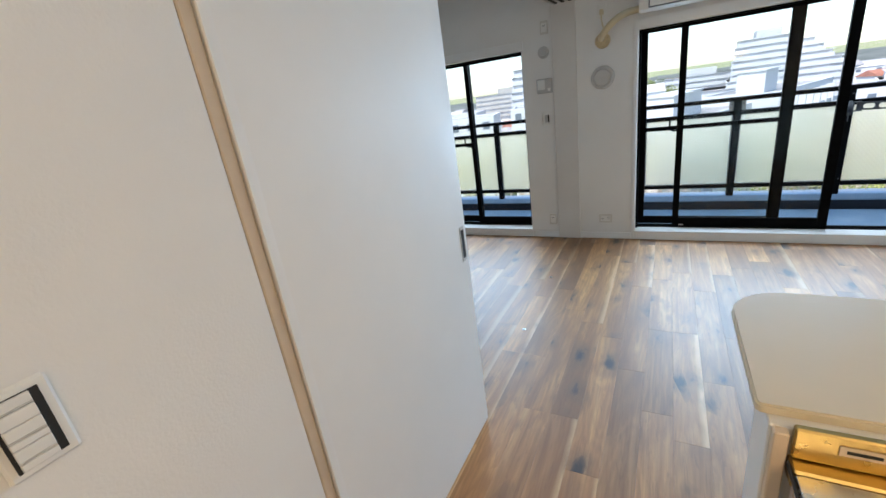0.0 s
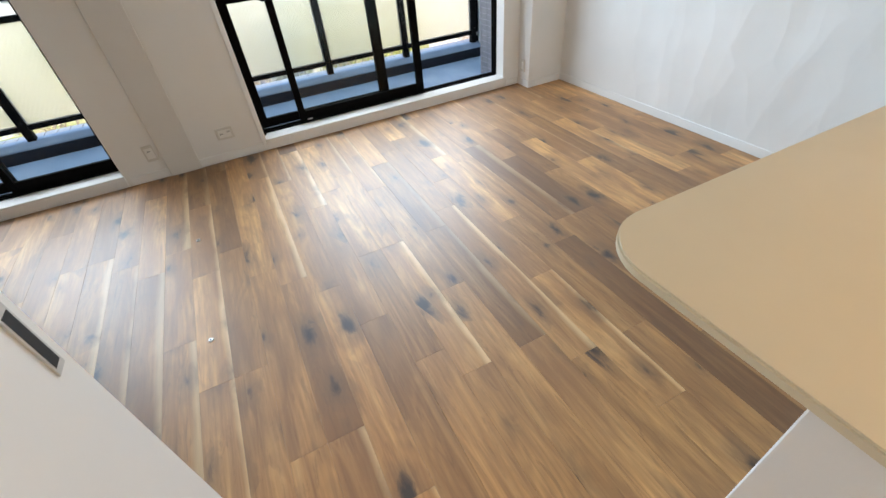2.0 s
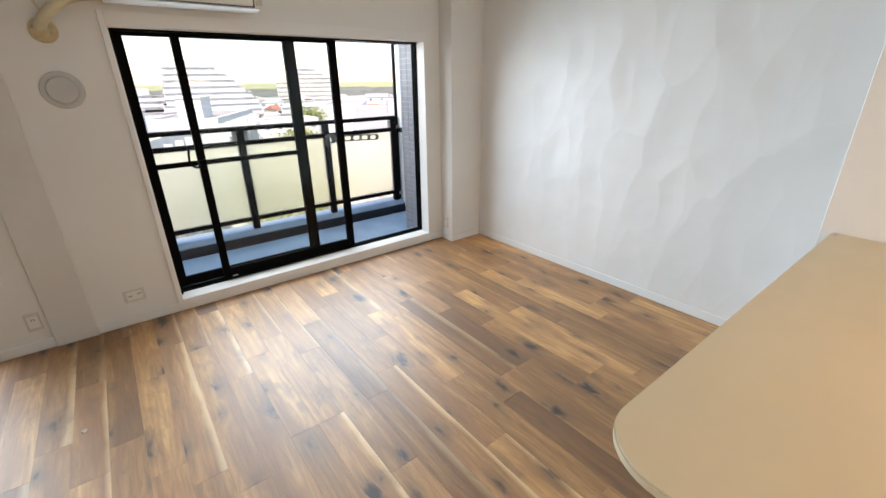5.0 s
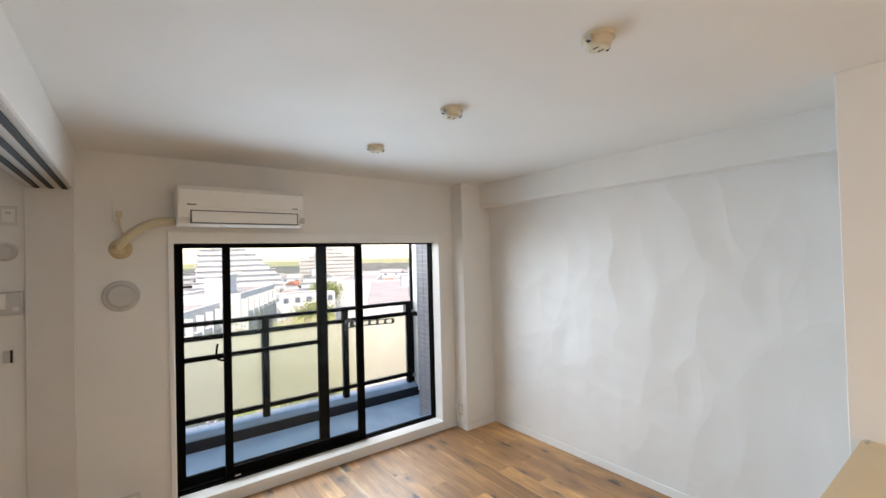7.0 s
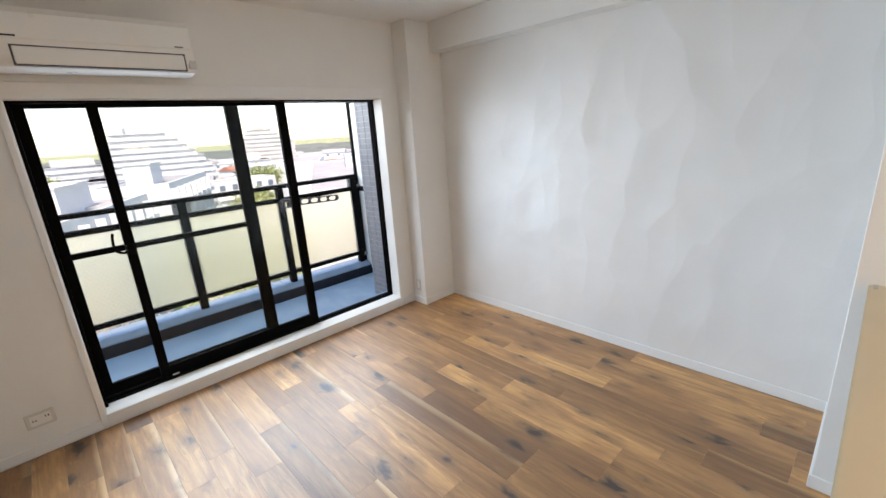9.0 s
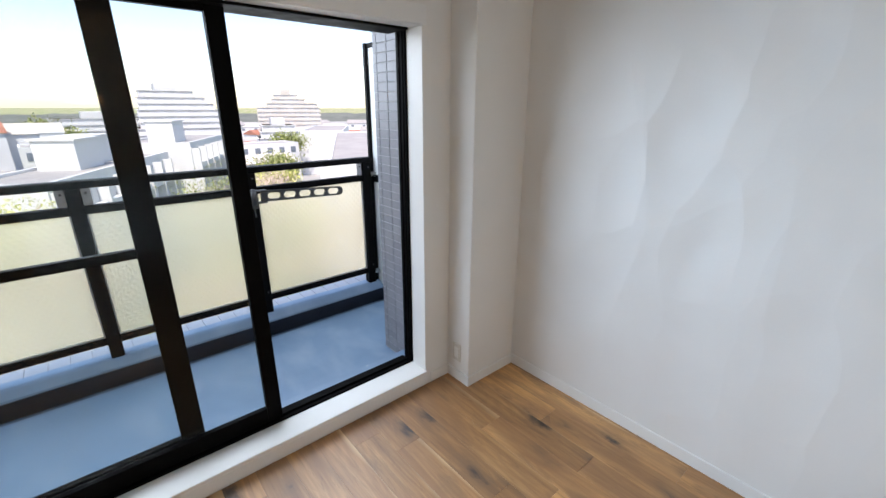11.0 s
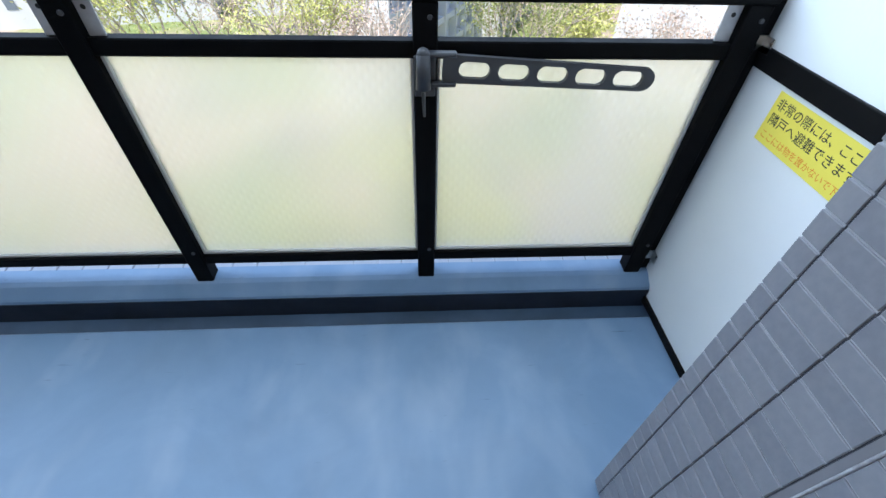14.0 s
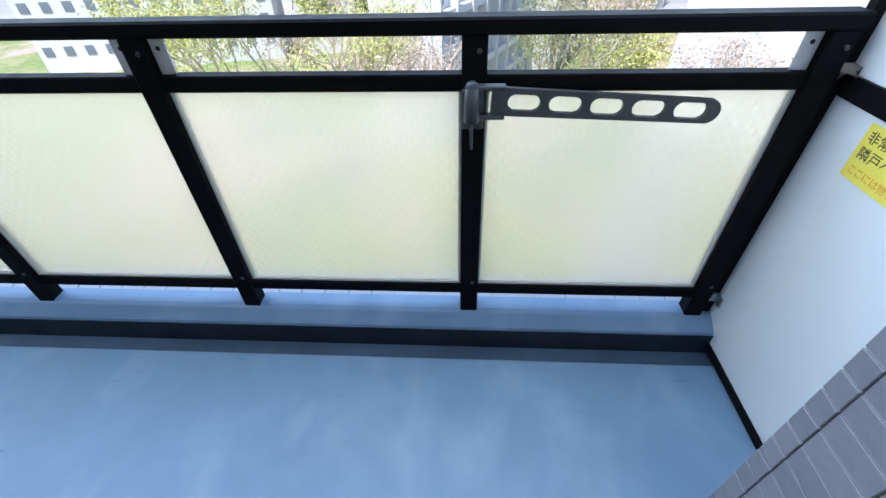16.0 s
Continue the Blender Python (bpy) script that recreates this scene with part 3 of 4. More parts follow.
def pipe():
    p = thing("refrigerant_pipe", (-0.05, YW, 1.79), "cream taped air-conditioner pipe bent into the wall", "pipe")
    tube("pipe_run", [(0.25, YW - 0.07, 1.972), (0.12, YW - 0.075, 1.955), (0.02, YW - 0.08, 1.895), (-0.05, YW - 0.055, 1.82), (-0.058, YW + 0.01, 1.797)], 0.027, CREAMPIPE, p)
    bm = bmesh.new()
    cyl(bm, (-0.05, YW, 1.792), (-0.05, YW - 0.014, 1.792), 0.062, 0.052, 24)
    bmesh.ops.create_icosphere(bm, subdivisions=2, radius=0.038, matrix=Matrix.Translation((-0.062, YW - 0.02, 1.782)) @ Matrix.Diagonal((1.1, 0.5, 0.8, 1)))
    part("wall_collar", bm, PUTTY, p, "beige putty seal")
    o = thing("socket", (-0.055, YW, 2.02), "small white wall socket with the air-conditioner plug", "socket", "wall sockets")
    part("plate", boxes((-0.09, -0.02, YW - 0.008, YW, 1.965, 2.085), bevel=0.003), PLASTIC, o)
    part("plug", boxes((-0.07, -0.04, YW - 0.04, YW - 0.008, 1.99, 2.03), bevel=0.004), CREAMPIPE, o, "cream plug")
    tube("cord", [(-0.055, YW - 0.035, 1.995), (-0.05, YW - 0.05, 1.93), (-0.03, YW - 0.055, 1.87)], 0.006, CREAMPIPE, o)


VENTGREY = plain_varied("vent_plastic", (0.54, 0.53, 0.51), 0.4, 0.03, 9.0, 60.0, 0.0)


def vent_cap(x, z, r, label):
    v = thing("vent_cap", (x, YW, z), label, "vent", "vent caps")
    bm = bmesh.new()
    cyl(bm, (x, YW, z), (x, YW - 0.012, z), r, r * 0.96, 40)
    part("ring", bm, VENTGREY, v)
    bm = bmesh.new()
    cyl(bm, (x, YW - 0.010, z), (x, YW - 0.016, z), r * 0.80, r * 0.80, 40)
    part("gap_ring", bm, GREYPLASTIC, v, "grey shadow gap")
    bm = bmesh.new()
    cyl(bm, (x, YW - 0.012, z), (x, YW - 0.034, z), r * 0.76, r * 0.66, 40)
    part("cover_disc", bm, VENTGREY, v)
    part("tab", boxes((x - 0.012, x + 0.012, YW - 0.03, YW - 0.012, z - r * 0.95, z - r * 0.8), bevel=0.002), GREYPLASTIC, v)


SOCKET = plain_varied("socket_plastic", (0.66, 0.635, 0.58), 0.4, 0.03, 9.0, 60.0, 0.0)


def outlet(x, z, w, h, holes, label, name="socket"):
    o = thing(name, (x, YW, z), label, "socket", "wall sockets")
    part("plate", boxes((x - w / 2, x + w / 2, YW - 0.008, YW, z - h / 2, z + h / 2), bevel=0.003), SOCKET, o)
    part("insert", boxes((x - w * 0.36, x + w * 0.36, YW - 0.0105, YW - 0.007, z - h * 0.33, z + h * 0.33), bevel=0.001), PLASTIC, o)
    for dx, dz in holes:
        part("slot", boxes((x + dx - 0.002, x + dx + 0.002, YW - 0.0112, YW - 0.0100, z + dz - 0.006, z + dz + 0.006)), DARKGAP, o)
    return o


air_conditioner()
pipe()
vent_cap(-0.05, 1.497, 0.098, "round white wall vent cap")
vent_cap(-0.56, 1.782, 0.052, "small round white wall vent cap")
outlet(-0.03, 0.205, 0.118, 0.085, [(-0.03, 0.0), (-0.018, 0.0), (0.022, 0.01), (0.034, 0.01)], "white double wall socket low on the window wall")
outlet(-0.54, 0.195, 0.07, 0.115, [(-0.006, 0.015), (0.006, 0.015)], "white wall socket beside the sliding-door jamb")
outlet(-0.545, 1.985, 0.07, 0.11, [(-0.006, 0.015), (0.006, 0.015)], "white wall socket high on the wall")


def intercom():
    i = thing("intercom", (-0.555, YW, 1.49), "grey-white intercom panel on the wall", "intercom")
    part("case", boxes((-0.635, -0.49, YW - 0.022, YW, 1.43, 1.56), bevel=0.006), GREYPLASTIC, i)
    part("screen", boxes((-0.625, -0.555, YW - 0.024, YW - 0.021, 1.465, 1.55), bevel=0.001), PLASTIC, i)
    part("button", boxes((-0.53, -0.505, YW - 0.026, YW - 0.021, 1.45, 1.475), bevel=0.002), PLASTIC, i)
    s = thing("wall_switch", (-0.56, YW, 1.20), "white wall switch with a dark rocker", "light switch")
    part("plate", boxes((-0.595, -0.525, YW - 0.008, YW, 1.14, 1.26), bevel=0.003), PLASTIC, s)
    part("rocker", boxes((-0.572, -0.540, YW - 0.012, YW - 0.007, 1.165, 1.235), bevel=0.001), GREYPLASTIC, s)
    part("pilot_strip", boxes((-0.543, -0.533, YW - 0.0125, YW - 0.007, 1.165, 1.235)), DARKGAP, s, "dark rocker edge")


intercom()
pl = thing("pillar_socket", (PX, 4.366, 0.18), "slim white wall socket on the pillar side", "socket", "wall sockets")
part("plate", boxes((PX - 0.010, PX, 4.335, 4.398, 0.125, 0.235), bevel=0.004), SOCKET, pl)
part("insert", boxes((PX - 0.0125, PX - 0.009, 4.352, 4.382, 0.148, 0.212), bevel=0.001), PLASTIC, pl)


ROSE = plain_varied("cream_rose_plastic", (0.66, 0.60, 0.46), 0.35, 0.04, 14.0, 60.0, 0.0)


def ceiling_rose():
    c = thing("ceiling_socket", (1.235, 1.90, ZC), "round cream ceiling lamp socket, no lamp fitted", "ceiling socket", "ceiling sockets")
    x, y = 1.235, 1.90
    bm = bmesh.new()
    cyl(bm, (x, y, ZC - 0.012), (x, y, ZC), 0.053, 0.055, 36)
    part("base", bm, ROSE, c)
    bm = bmesh.new()
    cyl(bm, (x, y, ZC - 0.036), (x, y, ZC - 0.011), 0.040, 0.046, 36)
    cyl(bm, (x, y, ZC - 0.042), (x, y, ZC - 0.035), 0.030, 0.039, 36)
    part("cap", bm, ROSE, c)
    for sx in (-1, 1):
        part("contact_slot", boxes((x + sx * 0.014 - 0.003, x + sx * 0.014 + 0.003, y - 0.010, y + 0.010, ZC - 0.0428, ZC - 0.0415)), DARKGAP, c, "dark contact slot")
        ear = part("ear", boxes((x + sx * 0.050 - 0.008, x + sx * 0.050 + 0.008, y - 0.011, y + 0.011, ZC - 0.030, ZC - 0.010), bevel=0.002), STEEL, c, "steel hanger ear")
        bm = bmesh.new()
        cyl(bm, (x + sx * 0.052, y, ZC - 0.033), (x + sx * 0.052, y, ZC - 0.029), 0.005, 0.006, 12)
        part("screw", bm, DARKGAP, ear, "dark ear screw")
    return c


rose = ceiling_rose()
for y in (2.693, 3.475):
    copy_thing(rose, Matrix.Translation((1.245, y, ZC)))


# ---- kitchen counter ----
def counter():
    c = thing("kitchen_counter", (1.4, 1.2, 0.0), "cream peninsula counter with a rounded corner on a white half wall", "counter")
    bm = bmesh.new()
    r, pts = 0.13, []
    pts += [(KX, CY0), (KX, CY1)]
    for k in range(13):
        a = math.pi / 2 + k * (math.pi / 2) / 12
        pts.append((CX + r + r * math.cos(a), CY1 - r + r * math.sin(a)))
    for k in range(6):
        a = math.pi + k * (math.pi / 2) / 5
        pts.append((CX + 0.012 + 0.012 * math.cos(a), CY0 + 0.012 + 0.012 * math.sin(a)))
    lo = [bm.verts.new((x, y, CZ - 0.021)) for x, y in pts]
    hi = [bm.verts.new((x, y, CZ)) for x, y in pts]
    bm.faces.new(hi[::-1])
    bm.faces.new(lo)
    n = len(pts)
    for k in range(n):
        j = (k + 1) % n
        bm.faces.new((lo[k], lo[j], hi[j], hi[k]))
    bmesh.ops.recalc_face_normals(bm, faces=bm.faces)
    es = [e for e in bm.edges if abs(e.verts[0].co.z - e.verts[1].co.z) < 1e-5]
    bmesh.ops.bevel(bm, geom=es, offset=0.004, segments=2, affect='EDGES')
    part("countertop", bm, COUNTER, c, "cream laminate top with rounded corner")
    part("half_wall", boxes((KNEE, KX, 0.995, 1.107, 0, CZ - 0.021), bevel=0.003), WALLPAPER, c, "white papered half wall")
    part("back_trim", boxes((KNEE + 0.004, 0.6715, 0.975, 0.995, 0, CZ - 0.021), bevel=0.002), BEIGE, c, "beige wood-look edge")
    part("skirting", boxes((KNEE, KX - 0.009, 1.107, 1.116, 0, SK), (KNEE - 0.009, KNEE, 0.995, 1.116, 0, SK), bevel=0.002), TRIM, c)
    part("corner_bracket", boxes((KX - 0.045, KX - 0.004, CY1 - 0.025, CY1 - 0.012, CZ - 0.0005, CZ + 0.003), bevel=0.001), GREYPLASTIC, c, "small grey filler at the wall")
    return c


KNEE = 0.646
counter()


# Ledge and upstand get a golden base colour; the worktop stays grey steel.
GOLD = plain_varied("golden_steel", (0.42, 0.31, 0.12), 0.3, 0.1, 8.0, 200.0, 0.0002, 1.0)


def kitchen_unit():
    k = thing("kitchen_unit", (1.4, 0.65, 0.0), "stainless-topped kitchen unit behind the counter, lit amber", "kitchen unit")
    part("body", boxes((0.684, KX, 0.36, 0.975, 0.06, 0.82), bevel=0.002), CABINET, k)
    part("plinth", boxes((0.70, KX, 0.42, 0.96, 0.0, 0.06)), DARKGAP, k)
    t = part("worktop", boxes((0.676, KX, 0.33, 0.948, 0.82, 0.858), bevel=0.004), STEEL, k, "brushed stainless worktop")
    part("back_ledge", boxes((0.676, KX, 0.950, 0.9935, 0.82, 0.859), bevel=0.004), GOLD, t, "golden steel ledge")
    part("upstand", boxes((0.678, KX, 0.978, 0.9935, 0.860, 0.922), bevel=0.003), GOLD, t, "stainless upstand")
    part("name_plate", boxes((0.735, 0.795, 0.9755, 0.978, 0.888, 0.906), bevel=0.0005), BEIGE, t, "small maker's plate with a dark bar")
    part("plate_bar", boxes((0.744, 0.786, 0.9748, 0.9756, 0.894, 0.900)), DARKGAP, t, "dark bar of unreadable print")
    part("end_gap", boxes((0.673, 0.6755, 0.34, 0.975, 0.846, 0.858)), DARKGAP, k, "dark end trim")


kitchen_unit()


# ---- screws left on the floor ----
def floor_stop(x, y):
    s = thing("floor_button", (x, y, 0.0), "small round metal door guide button in the floor", "floor guide", "floor guides")
    bm = bmesh.new()
    cyl(bm, (x, y, 0.0), (x, y, 0.006), 0.012, 0.009, 20)
    part("dome", bm, STEEL, s)
    bm = bmesh.new()
    cyl(bm, (x, y, 0.006), (x, y, 0.0072), 0.004, 0.004, 10)
    part("screw_head", bm, DARKGAP, s)


floor_stop(-0.321, 2.602)
floor_stop(-0.339, 3.444)

# ---- balcony ----
setting("balcony_floor", boxes((-4.5, 4.5, YO - 0.02, KF - 0.086, BF - 0.2, BF), bevel=0.006), SHEET, "blue-grey waterproof balcony floor with water stains", "floor")


def kerb():
    """Coated kerb whose top slopes up from the gutter to the posts."""
    bm = bmesh.new()
    prof = [(KF, BF - 0.2), (KF, 0.026), (KF + 0.004, 0.036), (KF + 0.012, 0.042), (KF + 0.05, 0.068), (KF + 0.07, KT), (5.822, KT + 0.002), (5.822, BF - 0.2)]
    ends = [[bm.verts.new((x, y, z)) for y, z in prof] for x in (-4.5, 4.5)]
    for k in range(len(prof)):
        j = (k + 1) % len(prof)
        bm.faces.new((ends[0][k], ends[0][j], ends[1][j], ends[1][k]))
    bm.faces.new(ends[0])
    bm.faces.new(ends[1][::-1])
    bmesh.ops.recalc_face_normals(bm, faces=bm.faces)
    setting("balcony_kerb", bm, SHEET, "blue-grey coated concrete kerb with a sloped top", "kerb")


kerb()
# Kerb face darker than the kerb: its shade is put into the colour.
KERB_SHADE = plain_varied("shaded_kerb_navy", (0.020, 0.027, 0.041), 0.5, 0.15, 5.0, 200.0, 0.0006, 0.0, 0.3)
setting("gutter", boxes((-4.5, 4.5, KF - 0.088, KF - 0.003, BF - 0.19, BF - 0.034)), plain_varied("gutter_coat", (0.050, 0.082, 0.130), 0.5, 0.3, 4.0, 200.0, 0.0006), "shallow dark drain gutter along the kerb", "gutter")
setting("kerb_face", boxes((-4.5, 4.5, KF - 0.004, KF, BF - 0.04, 0.026), bevel=0.0015), KERB_SHADE, "inner face of the kerb, its shade put in as dark navy", "kerb")
kerb_cap = setting("kerb_edge", boxes((-4.5, 4.5, 5.822, 5.95, BF - 0.35, KT - 0.010)), GROUT, "tiled outer edge of the balcony", "kerb")
slab = setting("balcony_edge", boxes((-4.5, 4.5, YO, 5.93, BF - 0.35, BF - 0.2)), CONCRETE, "concrete edge of the balcony slab", "slab")


GALV = plain_varied("galvanised_plate", (0.55, 0.55, 0.56), 0.45, 0.12, 25.0, 200.0, 0.0002, 0.2)


def railing():
    r = thing("balcony_railing", (0.0, PYR, KT), "dark bronze aluminium balcony railing with frosted panels", "railing")
    x0, x1 = -3.5, 2.917
    part("top_rail", boxes((x0, x1, PYR - 0.032, PYR + 0.032, 1.080, 1.121), bevel=0.006), RAILALU, r)
    part("middle_rail", boxes((x0, x1, PYR - 0.022, PYR + 0.022, 0.94, 0.985), bevel=0.004), RAILALU, r)
    part("bottom_rail", boxes((x0, x1, PYR - 0.02, PYR + 0.014, 0.160, 0.202), bevel=0.003), RAILALU, r)
    xs = [2.874, 2.002, 1.115, 0.222] + [0.222 - 0.895 * k for k in range(1, 5)]
    for x in xs:
        w = part("post", boxes((x - 0.033, x + 0.033, PYR - 0.03, PYR + 0.03, KT - 0.012, 1.081), bevel=0.004), RAILALU, r)
        for z in (1.05, 0.235):
            bm = bmesh.new()
            cyl(bm, (x + 0.012, PYR - 0.029, z - 0.005), (x + 0.012, PYR - 0.036, z - 0.005), 0.007, 0.006, 10)
            part("bolt", bm, ARMGREY, w, "small dark bolt")
    for k, (b, a) in enumerate(zip(xs, xs[1:])):
        part("panel", boxes((a + 0.031, b - 0.031, PYR + 0.004, PYR + 0.009, 0.195, 0.945)), FROSTED, r, "frosted figured-glass panel")
        part("glazing_bead", boxes((a + 0.033, b - 0.033, PYR - 0.006, PYR + 0.004, 0.202, 0.210), (a + 0.033, a + 0.041, PYR - 0.006, PYR + 0.004, 0.210, 0.94), (b - 0.041, b - 0.033, PYR - 0.006, PYR + 0.004, 0.210, 0.94)), GREYPLASTIC, r)
        for c in (a + 0.052, b - 0.052):
            if (k % 2 == 0) == (c > a + 0.2):
                part("rail_clip", boxes((c - 0.022, c + 0.022, PYR - 0.003, PYR + 0.003, 0.985, 1.080), bevel=0.001), GALV, r, "galvanised steel clip plate")
                bm = bmesh.new()
                cyl(bm, (c, PYR - 0.0030, 1.052), (c, PYR - 0.0045, 1.052), 0.006, 0.006, 12)
                part("clip_hole", bm, DARKGAP, r, "dark bolt hole")


railing()


def laundry_arm():
    a = thing("laundry_pole_arm", (2.02, PYR - 0.03, 0.93), "grey folding laundry-pole bracket with five slots on the railing post", "laundry bracket")
    x, y = 2.0, PYR - 0.042
    part("mount_plate", boxes((x - 0.03, x + 0.03, PYR - 0.047, PYR - 0.030, 0.845, 0.955), bevel=0.004), ARMGREY, a)
    bm = bmesh.new()
    cyl(bm, (x - 0.004, y - 0.022, 0.876), (x - 0.004, y - 0.022, 0.968), 0.021, 0.018, 20)
    bmesh.ops.create_uvsphere(bm, u_segments=16, v_segments=8, radius=0.018, matrix=Matrix.Translation((x - 0.004, y - 0.022, 0.966)))
    part("pivot", bm, ARMGREY, a, smooth=True)
    bm = bmesh.new()
    cyl(bm, (x - 0.004, y - 0.01, 0.862), (x - 0.002, y - 0.012, 0.79), 0.006, 0.004, 10)
    part("release_pin", bm, ARMGREY, a)
    # flat bar with a rounded end and five oblong slots
    L, H, T = 0.632, 0.07, 0.014
    bm = bmesh.new()
    outer = [(0.036, -H / 2 - 0.003), (0.036, H / 2 + 0.003)]
    for k in range(13):
        t = math.pi / 2 - k * math.pi / 12
        outer.append((L - H * 0.46 + H * 0.46 * math.cos(t), H * 0.46 * math.sin(t)))
    slots = []
    for k in range(5):
        c0, hw, hh = 0.122 + k * 0.1085, 0.043, 0.0225
        s = []
        for j in range(16):
            t = (j + 0.5) * 2 * math.pi / 16
            s.append((c0 + math.copysign(hw - hh, math.cos(t)) + hh * math.cos(t), hh * math.sin(t)))
        slots.append(s)
    loops = []
    for pts in [outer] + slots:
        vs = [bm.verts.new((px, 0, pz)) for px, pz in pts]
        loops.append([bm.edges.new((vs[q], vs[(q + 1) % len(vs)])) for q in range(len(vs))])
    bmesh.ops.triangle_fill(bm, edges=[e for lp in loops for e in lp], use_beauty=True)
    ext = bmesh.ops.extrude_face_region(bm, geom=list(bm.faces))
    bmesh.ops.translate(bm, verts=[v for v in ext["geom"] if isinstance(v, bmesh.types.BMVert)], vec=(0, T, 0))
    bmesh.ops.recalc_face_normals(bm, faces=bm.faces)
    bm.transform(Matrix.Translation((x + 0.012, y - 0.012, 0.928)) @ Euler((0, radians(2.9), 0)).to_matrix().to_4x4())
    part("arm", bm, ARMGREY, a, "slotted flat arm")
    for z in (0.963, 0.885):
        part("cheek", boxes((x - 0.012, x + 0.085, y - 0.022, y + 0.006, z - 0.006, z + 0.006), bevel=0.003), ARMGREY, a)


laundry_arm()


def partition():
    p = thing("balcony_partition", (2.95, 5.35, BF), "white balcony partition board in a dark frame", "partition")
    x0, x1, ya, yb = 2.945, 2.96, 4.72, 5.80
    part("lower_board", boxes((x0, x1, ya, yb - 0.02, BF + 0.025, 0.93)), BOARD, p)
    part("upper_board", boxes((x0, x1, ya, yb - 0.02, 0.98, 1.90)), BOARD, p)
    part("frame", boxes((x0 - 0.026, x1 + 0.012, yb - 0.03, yb, BF, 1.93), (x0 - 0.012, x1 + 0.012, ya, yb - 0.03, 1.90, 1.93), (x0 - 0.012, x1 + 0.012, ya, yb - 0.03, BF, BF + 0.03), bevel=0.002), RAILALU, p, "dark bronze frame")
    part("middle_bar", boxes((x0 - 0.010, x1 + 0.010, ya, yb - 0.03, 0.927, 0.983), bevel=0.002), RAILALU, p)
    for z in (0.985, 0.16):
        b = part("bracket", boxes((x0 - 0.045, x0 + 0.0, yb - 0.037, yb - 0.029, z - 0.02, z + 0.02), (x0 - 0.010, x0 - 0.004, yb - 0.070, yb - 0.029, z - 0.02, z + 0.02), bevel=0.001), STEEL, p, "small steel angle bracket")


partition()


def sticker():
    s = thing("warning_sticker", (2.944, 5.5, 0.845), "yellow emergency-exit sticker with black lettering on the partition", "sticker")
    x, yl, z0, z1 = 2.9435, 5.625, 0.777, 0.913
    part("sheet", boxes((x - 0.0012, x, 5.17, yl, z0, z1)), YELLOW, s)

    def words(text, y, z, size, mat, name):
        cu = bpy.data.curves.new(name, 'FONT')
        cu.body, cu.size, cu.extrude = text, size, 0.0002
        tmp = bpy.data.objects.new(name, cu)
        me = bpy.data.meshes.new_from_object(tmp)
        bpy.data.objects.remove(tmp)
        me.materials.clear()
        me.materials.append(mat)
        me.transform(Matrix(((0, 0, -1, x - 0.0016), (-1, 0, 0, y), (0, 1, 0, z), (0, 0, 0, 1))))
        ob = new(name, me)
        ob.parent = s
        ob.matrix_parent_inverse = s.matrix_world.inverted()

    words("非常の際には、ここを破って", yl - 0.012, 0.873, 0.0325, BLACKINK, "lettering")
    words("隣戸へ避難できます。", yl - 0.012, 0.832, 0.0345, BLACKINK, "lettering")
    words("ここには物を置かないで下さい", yl - 0.012, 0.793, 0.0245, ORANGEINK, "lettering")


sticker()


# ---- exterior: apartment blocks, trees, ground ----
GZ = -18.0
BLDG = plain_varied("white_render", (0.63, 0.635, 0.64), 0.85, 0.05, 0.15, 3.0, 0.004)
BLDG_CREAM = plain_varied("cream_render", (0.54, 0.515, 0.47), 0.85, 0.05, 0.15, 3.0, 0.004)
ROOF = plain_varied("grey_roofing", (0.34, 0.325, 0.32), 0.9, 0.12, 0.3, 4.0, 0.01)
WINDARK = plain_varied("far_window_glass", (0.17, 0.20, 0.24), 0.2, 0.3, 0.4, 4.0, 0.0)
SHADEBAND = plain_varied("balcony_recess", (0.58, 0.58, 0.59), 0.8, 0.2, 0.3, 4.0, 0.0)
BRICKRED = plain_varied("brick_red_roof", (0.36, 0.16, 0.11), 0.85, 0.15, 0.5, 6.0, 0.01)
BARK = plain_varied("bark", (0.52, 0.44, 0.36), 0.9, 0.25, 3.0, 20.0, 0.01)


def leaf_material(name, dark, light):
    m = material(name, light, 0.6)
    n, l, b = nodes_of(m)
    g = n.new("ShaderNodeNewGeometry")
    l.new(ramp(m, g.outputs["Random Per Island"], [(0, dark), (1, light)]), b.inputs["Base Color"])
    return m


LEAF_YELLOW = leaf_material("spring_leaf", (0.44, 0.47, 0.13), (0.66, 0.66, 0.24))
LEAF_GREEN = leaf_material("green_leaf", (0.14, 0.18, 0.05), (0.34, 0.37, 0.12))
LEAF_PALE = leaf_material("pale_bud", (0.46, 0.37, 0.29), (0.70, 0.57, 0.49))


def turned(cx, cy, deg):
    return Matrix.Translation((cx, cy, 0)) @ Matrix.Rotation(radians(deg), 4, 'Z')


def tbox(bm, m, *r):
    for v in box(bm, *r):
        v.co = m @ v.co


WIN_CACHE = {}


def far_window(parent, m, x, y, z, w, h, along, mat):
    """One framed window on a facade; alike windows share their mesh."""
    key = (w, h, along, mat.name)
    if key not in WIN_CACHE:
        bm = bmesh.new()
        if along == 'x':
            box(bm, -w / 2, w / 2, -0.08, 0.08, 0, h)
        else:
            box(bm, -0.08, 0.08, -w / 2, w / 2, 0, h)
        WIN_CACHE[key] = mesh_of("window", bm, mat)
    ob = new("window", WIN_CACHE[key])
    ob.parent = parent
    ob.matrix_parent_inverse = parent.matrix_world.inverted()
    ob.matrix_basis = m @ Matrix.Translation((x, y, z))
    return ob


